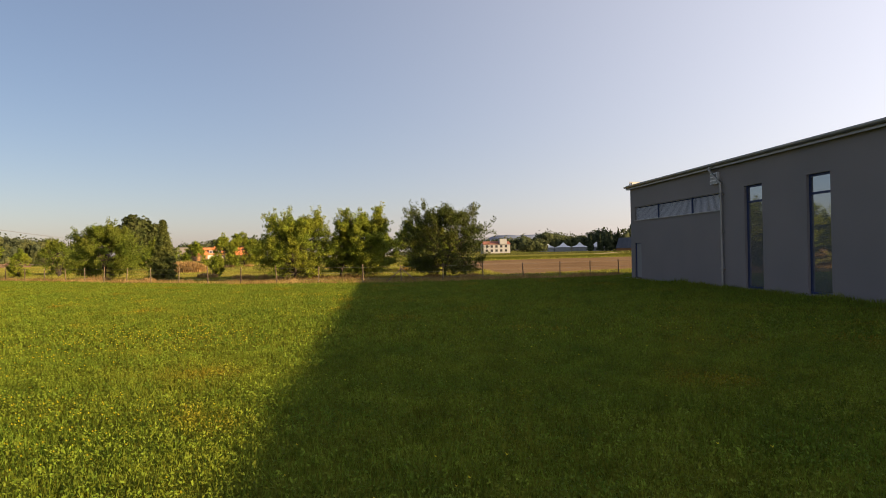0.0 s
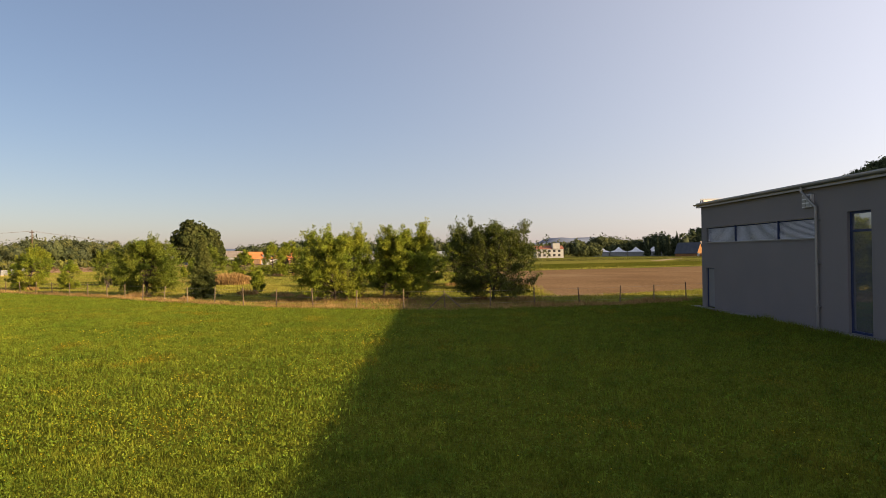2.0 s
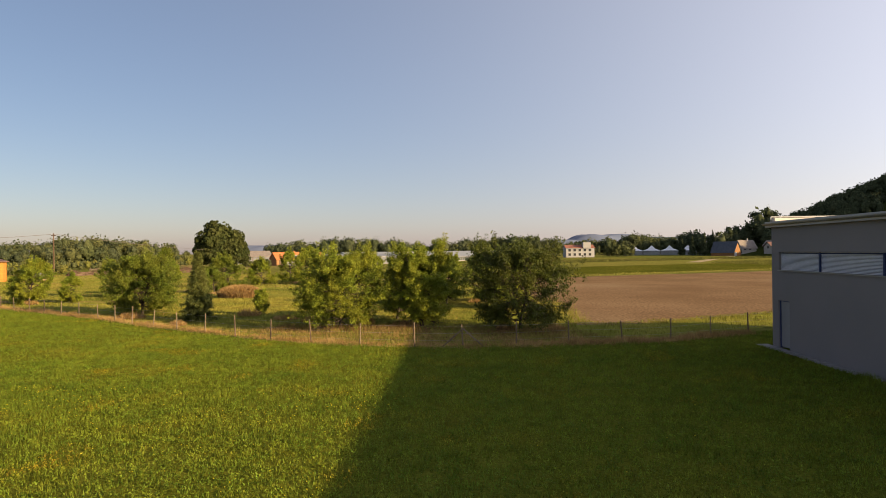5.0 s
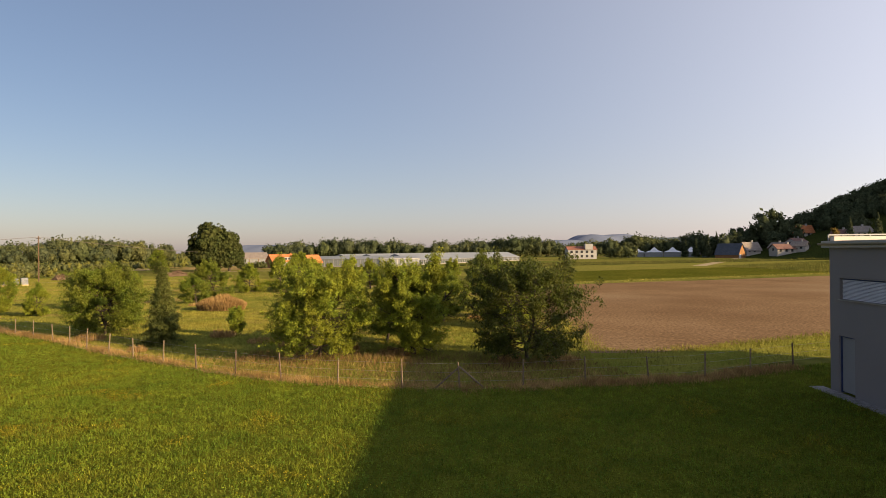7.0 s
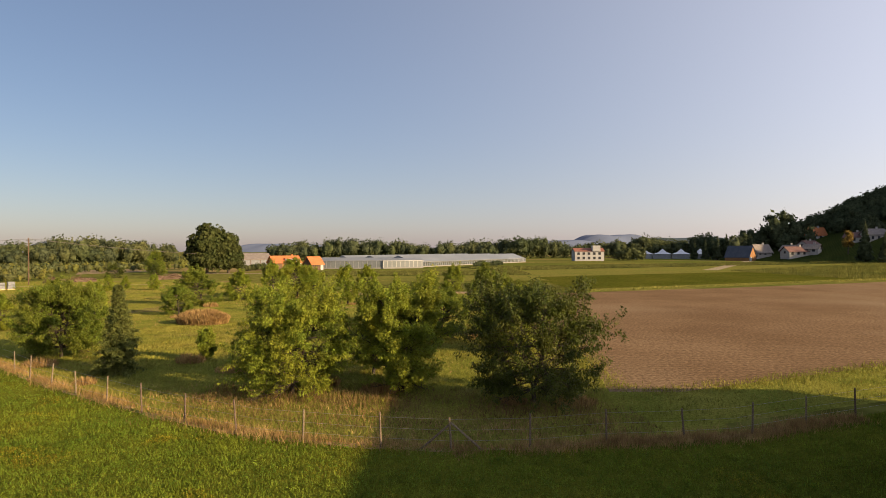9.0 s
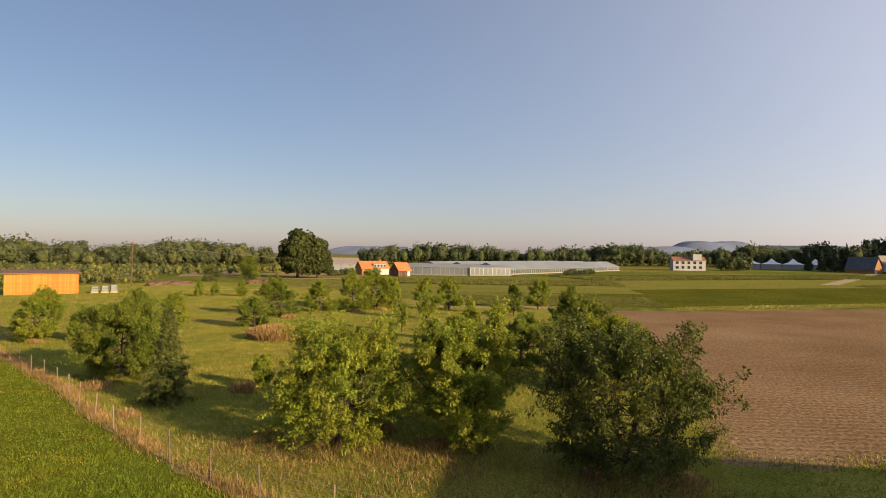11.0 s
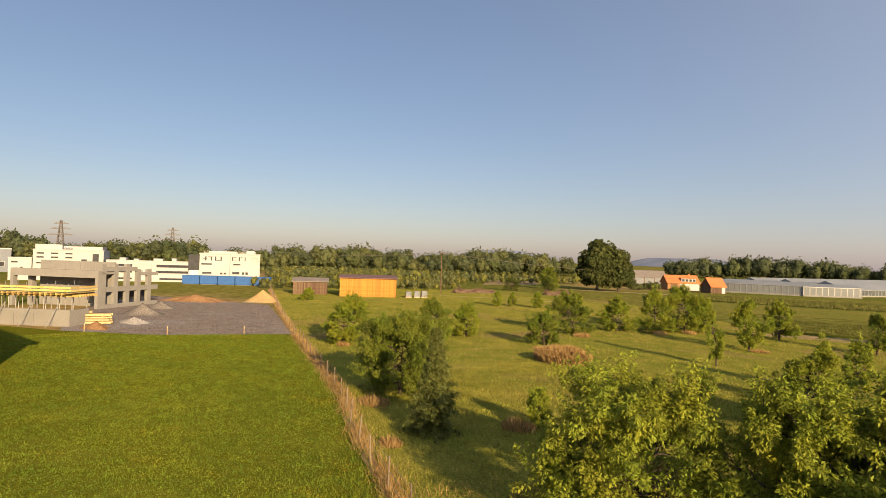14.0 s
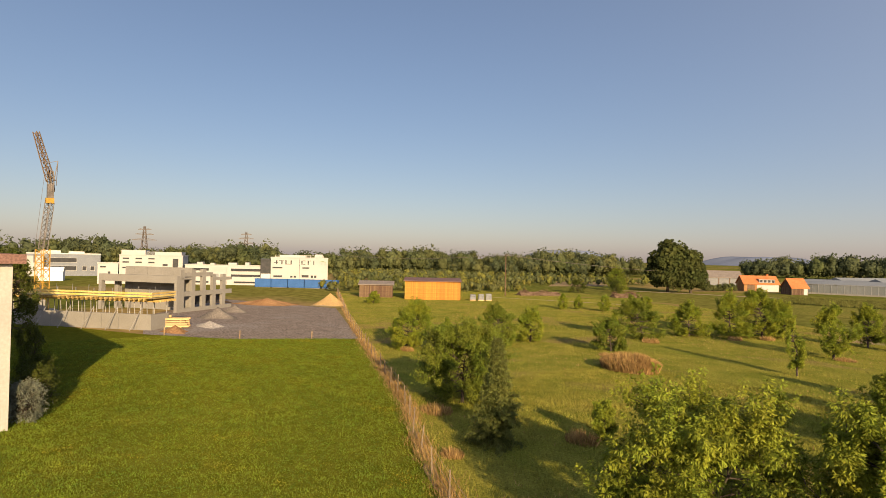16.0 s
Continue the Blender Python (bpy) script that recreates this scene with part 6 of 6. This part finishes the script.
def blades(name, label, seed, count, xr, yr, poly, height, width, material, lean=0.5, keep=None, category="grass", ground=0.01):
    """Single grass blades, each a bent tapering sliver."""
    g = np.random.default_rng(seed)
    if callable(xr):
        x, y = xr(g, count)
    else:
        x, y = g.uniform(*xr, count), g.uniform(*yr, count)
    ok = inside(poly, x, y) if poly else np.ones(count, bool)
    # off the hall and its drip strip
    c, s = math.cos(radians(HALL["rz"])), math.sin(radians(HALL["rz"]))
    lx, ly = (x - HALL["x"]) * c + (y - HALL["y"]) * s, -(x - HALL["x"]) * s + (y - HALL["y"]) * c
    ok &= ~((lx > -0.5) & (ly < 0.5) & (lx < 17))
    if keep is not None:
        ok &= keep(x, y, g)
    x, y = x[ok], y[ok]
    n = len(x)
    patch = 0.75 + 0.25 * np.sin(x * 1.3 + 2 * np.sin(y * 0.9)) * np.sin(y * 1.1 + 1.7 * np.sin(x * 0.7))
    patch *= 0.8 + 0.3 * np.sin(x * 9.1 + 2.1 * np.sin(y * 5.3)) * np.sin(y * 8.3 + 1.9 * np.sin(x * 6.1))
    h = height * patch * g.uniform(0.55, 1.35, n)
    a = g.uniform(0, 2 * math.pi, n)
    sx, sy = np.cos(a) * width / 2, np.sin(a) * width / 2
    b = g.uniform(0, 2 * math.pi, n)
    ln = lean * h * g.uniform(0.2, 1.2, n)
    tx, ty = np.cos(b) * ln, np.sin(b) * ln
    z0 = np.full(n, ground)
    v = np.stack([np.stack([x - sx, y - sy, z0], 1), np.stack([x + sx, y + sy, z0], 1), np.stack([x + tx, y + ty, z0 + h], 1)], 1).reshape(-1, 3)
    return tagged(tri_soup(name, v, np.arange(n * 3).reshape(-1, 3), material), label, category, kind="stuff")


blades("meadow_grass", "short green meadow grass", 1, 190000, (-9, 11), (2.2, 11), MEADOW_POLY, 0.13, 0.012, M_BLADE)
blades("meadow_grass", "short green meadow grass", 2, 250000, (-19, 15), (11, 42), MEADOW_POLY, 0.14, 0.022, M_BLADE)
blades("meadow_grass", "short green meadow grass", 3, 280000, (-62, -8), (20, 56), MEADOW_POLY, 0.085, 0.034, M_BLADE)
blades("meadow_grass", "short green meadow grass", 4, 110000, (-45, -17), (4, 30), MEADOW_POLY, 0.1, 0.036, M_BLADE)


def rough(x, y, g):
    return np.sin(x * 0.37 + 1.5 * np.sin(y * 0.23)) + np.sin(y * 0.31 + 1.2 * np.sin(x * 0.19)) + g.normal(0, 0.35, len(x)) > 0.55


blades("orchard_grass", "long uneven orchard grass", 5, 210000, (-30, 12), (34, 66), ORCHARD_POLY, 0.16, 0.026, M_BLADE2, 0.8)
blades("orchard_grass", "long uneven orchard grass", 6, 260000, (-110, 6), (50, 128), ORCHARD_POLY, 0.15, 0.042, M_BLADE2, 0.8)
blades("straw_grass", "dry straw-coloured grass patches", 7, 42000, (-110, 6), (36, 128), ORCHARD_POLY, 0.2, 0.04, M_STRAW, 0.7, rough)
blades("margin_grass", "rough grass along the field edge", 8, 60000, (2, 40), (36, 64), [(2.9, 36.6), (44, 59.8), (44, 65.8), (18.6, 50.9), (6.2, 43.1), (3.4, 42.8)], 0.2, 0.035, M_BLADE2, 0.7)


def beside(line, spread, shift=0.0):
    """Points scattered about a line, thinning out sideways."""
    pts = np.array([(p[0], p[1]) for p in line])
    seg = np.linalg.norm(np.diff(pts, axis=0), axis=1)

    def pick(g, count):
        k = g.choice(len(seg), count, p=seg / seg.sum())
        t = g.uniform(0, 1, count)[:, None]
        d = (pts[k + 1] - pts[k]) / seg[k][:, None]
        side = (g.normal(0, spread, count) + shift)[:, None]
        q = pts[k] + (pts[k + 1] - pts[k]) * t + np.stack([-d[:, 1], d[:, 0]], 1) * -side
        return q[:, 0], q[:, 1]
    return pick


def gaps(x, y, g):
    return np.sin(x * 0.9 + 2 * np.sin(x * 0.31)) * np.sin(y * 0.8 + x * 0.4) + g.normal(0, 0.5, len(x)) > -0.35


blades("fence_straw", "tall dry straw grass along the fence", 9, 21000, beside(LEFT_LINE[:9], 0.26, 0.12), None, None, 0.36, 0.018, M_STRAW, 0.6, gaps)
blades("fence_straw", "tall dry straw grass along the fence", 10, 7000, beside(LEFT_LINE[8:], 0.2, 0.1), None, None, 0.28, 0.035, M_STRAW, 0.5)
blades("fence_straw", "patchy dry straw grass along the fence", 11, 12000, beside(RIGHT_LINE[:7], 0.3, 0.12), None, None, 0.34, 0.02, M_STRAW, 0.5, gaps)
blades("dry_undergrowth", "brown dry grass under the orchard trees", 12, 7000, beside([(-14, 40.6), (-10, 40.4), (-4, 40.0), (2.5, 39.8)], 1.0), None, None, 0.34, 0.022, M_BROWNGRASS, 0.6, gaps)
blades("fence_straw", "thin brown grass behind the fence", 13, 8000, beside([(-14, 38.6), (-2.5, 37.0), (4, 38.4)], 1.2), None, None, 0.15, 0.026, M_BROWNGRASS, 0.8)
blades("fence_straw", "dry straw grass in the strip behind the fence", 16, 4000, beside([(-16, 40.0), (-8, 38.2), (-2.5, 36.6), (3, 37.6)], 0.9), None, None, 0.24, 0.022, M_STRAW, 0.7, gaps)
blades("wall_grass", "unmown grass along the hall wall", 14, 16000, beside([(11.6, 29), (14.6, 3)], 0.35, 0.75), None, None, 0.32, 0.016, M_BLADE, 0.4)


def tuft_ring(name, label, x, y, r, h, count, seed, width=0.02, material=None):
    g = np.random.default_rng(seed)
    rr, a = r * np.sqrt(g.uniform(0, 1, count)), g.uniform(0, 2 * math.pi, count)
    px, py = rr * np.cos(a), rr * np.sin(a) * 0.75
    hh = h * (1 - 0.55 * (rr / r) ** 2) * g.uniform(0.5, 1.15, count)
    lean = 0.35 * hh * (0.3 + rr / r)
    b = a + g.normal(0, 0.7, count)
    s = g.uniform(0, 6.28, count)
    sx, sy = np.cos(s) * width, np.sin(s) * width
    z = np.zeros(count)
    tx, ty = px + np.cos(b) * lean, py + np.sin(b) * lean
    v = np.stack([np.stack([px - sx, py - sy, z], 1), np.stack([px + sx, py + sy, z], 1), np.stack([px * 0.5 + tx * 0.5 + sx, py * 0.5 + ty * 0.5 + sy, hh * 0.65], 1), np.stack([tx, ty, hh], 1)], 1).reshape(-1, 3)
    ob = tri_soup(name, v, np.arange(count * 4).reshape(-1, 4), material or M_DRY)
    ob.location = (x, y, 0.01)
    return tagged(ob, label, "grass tuft", "dry grass tufts")


tuft_ring("dry_grass_mound", "broad mound of tall dry straw grass", -27.4, 64.6, 2.1, 1.2, 15000, 20, 0.012, M_STRAW)
trng = random.Random(21)
for k, (x, y) in enumerate([(-12.6, 44.0), (-6.4, 41.6), (-0.8, 40.6), (1.6, 41.0), (-25.8, 45.8), (-20.6, 41.6), (-15.0, 45.5), (-9.0, 42.6), (-42.9, 56.4), (-31.8, 68.9), (-34.9, 79.5), (-31.1, 88.5), (-19.4, 83.4), (-7.7, 68.1), (-3.5, 58.3), (-18.2, 47.6), (-29.2, 92.0)]):
    tuft_ring("dry_grass_tuft", "tall dry grass round the foot of a tree" if y > 40 else "tall dry grass against the fence", x + trng.uniform(-0.3, 0.3), y + trng.uniform(-0.3, 0.3), trng.uniform(0.5, 0.9), trng.uniform(0.3, 0.6), 520, 100 + k, 0.009, M_STRAW)

blades("margin_grass", "ragged grass edge of the ploughed field", 15, 14000, beside([(-3.7, 100), (-0.3, 66), (2.8, 56.5), (3.3, 44), (6.2, 43.3), (18.6, 51), (44, 66)], 0.45), None, None, 0.22, 0.04, M_BLADE2, 0.7)

# cut brushwood heaped along the track


def brush_pile(ax, ay, bx, by, width, height, seed, label):
    rng = random.Random(seed)
    t = thing("brush_pile", label, "brushwood", (ax + bx) / 2, (ay + by) / 2, 0, math.degrees(math.atan2(by - ay, bx - ax)), "brush piles")
    half = math.hypot(bx - ax, by - ay) / 2
    verts, faces = [], []
    for k in range(700):
        x, y = rng.uniform(-half, half), rng.gauss(0, width * 0.3)
        z = height * max(0.05, 1 - abs(y) / width) * rng.uniform(0.1, 1.0) * (0.7 + 0.3 * math.sin(x * 1.3))
        d = Vector((rng.uniform(-1, 1), rng.uniform(-1, 1), rng.uniform(-0.35, 0.45))).normalized() * rng.uniform(0.5, 1.5)
        p = Vector((x, y, z))
        tube(verts, faces, [p - d * 0.5, p + Vector((0, 0, 0.06)), p + d * 0.5], [0.035, 0.03, 0.012], 3)
    mesh_from("brushwood", verts, faces, M_BRUSH, t)
    mesh_from("core", [(-half, -width * 0.8, 0), (half, -width * 0.8, 0), (half, width * 0.8, 0), (-half, width * 0.8, 0), (-half * 0.96, 0, height * 0.62), (half * 0.96, 0, height * 0.55)], [(0, 1, 5, 4), (2, 3, 4, 5), (0, 4, 3), (1, 2, 5)], M_BRUSH, t)


M_BRUSH = mat("cut_brushwood", (0.12, 0.078, 0.052), (0.17, 0.115, 0.078), 1.2, 8, rough=0.9, bump=0.5, spec=0.03, island=0.35)
brush_pile(-92.4, 123.1, -89.4, 132.3, 1.6, 1.3, 81, "long heap of cut brown brushwood beside the track")
brush_pile(-79.7, 138.6, -77.4, 145.2, 1.5, 1.3, 82, "heap of cut brown brushwood beside the track")
sheet("ground_dry_strip", [(-119.4, 164.7), (-112.3, 192.7), (-134.5, 215.9), (-144.5, 198.5)], 0.023, M_STRAWGROUND, "dry mown strip behind the nursery", "field")

# standing crops in the far strips


def crop(label, seed, count, poly, height, width, material):
    xs, ys = [p[0] for p in poly], [p[1] for p in poly]
    blades("field_crop", label, seed, count, (min(xs), max(xs)), (min(ys), max(ys)), poly, height, width, material, 0.5, category="crop")


crop("bright cut grass lying in a hummocky row", 51, 30000, [(7, 106), (100, 165), (98, 168), (6, 109)], 0.45, 0.12, M_BLADE2)
crop("tall pale green crop plot", 52, 70000, [(53.5, 195), (62.5, 146), (150, 205), (140, 285)], 0.7, 0.14, M_NURSERY)
crop("tall pale green crop plot", 53, 30000, [(116, 298), (124, 270), (215, 330), (205, 370)], 0.9, 0.3, M_NURSERY)
crop("rows of dark green vegetables", 54, 50000, [(-57.4, 157.7), (0, 167), (-4, 193), (-61.0, 183.5)], 0.6, 0.18, M_CROPLEAF)
crop("rows of dark green vegetables", 55, 50000, [(-8, 200), (110, 275), (96, 300), (-22, 226)], 0.7, 0.22, M_CROPLEAF)
crop("rows of green vegetables", 56, 40000, [(-25, 105), (6, 111), (3, 130), (-29, 124)], 0.22, 0.08, M_CROPLEAF)

# broad-leaved herbs and clover between the blades


def herbs(seed, count, xr, yr, size, height, leaflets):
    """Short upright sprigs with small leaves all the way up."""
    g = np.random.default_rng(seed)
    x, y = g.uniform(*xr, count), g.uniform(*yr, count)
    c, s_ = math.cos(radians(HALL["rz"])), math.sin(radians(HALL["rz"]))
    lx = (x - HALL["x"]) * c + (y - HALL["y"]) * s_
    ok = inside(MEADOW_POLY, x, y) & (lx < -0.6)
    x, y = np.repeat(x[ok], leaflets), np.repeat(y[ok], leaflets)
    tall = np.repeat(height * g.uniform(0.5, 1.25, ok.sum()), leaflets)
    n = len(x)
    z = tall * g.uniform(0.25, 1.0, n)
    face = g.normal(0, 0.7, (n, 3))
    face[:, 2] += 0.5
    way = g.normal(0, 1, (n, 3))
    way[:, 2] += 0.9
    v, q = leaf_quads(g, np.stack([x + g.normal(0, size * 0.6, n), y + g.normal(0, size * 0.6, n), z], 1), way, unit(face), size, 0.5)
    tagged(tri_soup("meadow_herbs", v, q, M_HERB), "low clover and broad-leaved herbs in the meadow", "herbs", kind="stuff")


herbs(61, 30000, (-8, 10), (2.0, 10), 0.032, 0.14, 6)
herbs(62, 45000, (-17, 12), (10, 35), 0.05, 0.14, 5)
herbs(63, 60000, (-58, -14), (20, 55), 0.06, 0.1, 3)

# yellow flowers over the meadow
g = np.random.default_rng(30)
n = 9000
fx, fy = np.concatenate([g.uniform(-10, 9, 6500), g.uniform(-22, 6, n - 6500)]), np.concatenate([g.uniform(2.5, 13, 6500), g.uniform(12, 25, n - 6500)])
ok = (np.sin(fx * 0.8 + np.sin(fy)) + np.sin(fy * 0.6 + 1.3 * np.sin(fx * 0.5)) + g.normal(0, 0.7, n) > 0.35) & (g.uniform(0, 1, n) < np.where(fx > -3.0, 0.1, 1.0))
fx, fy = fx[ok], fy[ok]
n = len(fx)
fz, r = g.uniform(0.09, 0.2, n), g.uniform(0.008, 0.014, n) * (1 + fy / 60)
q = []
for i in range(6):
    q.append(np.stack([fx + r * np.cos(i * math.pi / 3), fy + r * np.sin(i * math.pi / 3), fz + r * 0.8 * np.cos(i * math.pi / 1.5)], 1))
v = np.stack(q, 1).reshape(-1, 3)
tagged(tri_soup("meadow_flowers", v, np.arange(n * 6).reshape(-1, 6), M_FLOWER), "small yellow flower heads in the grass", "flowers", kind="stuff")
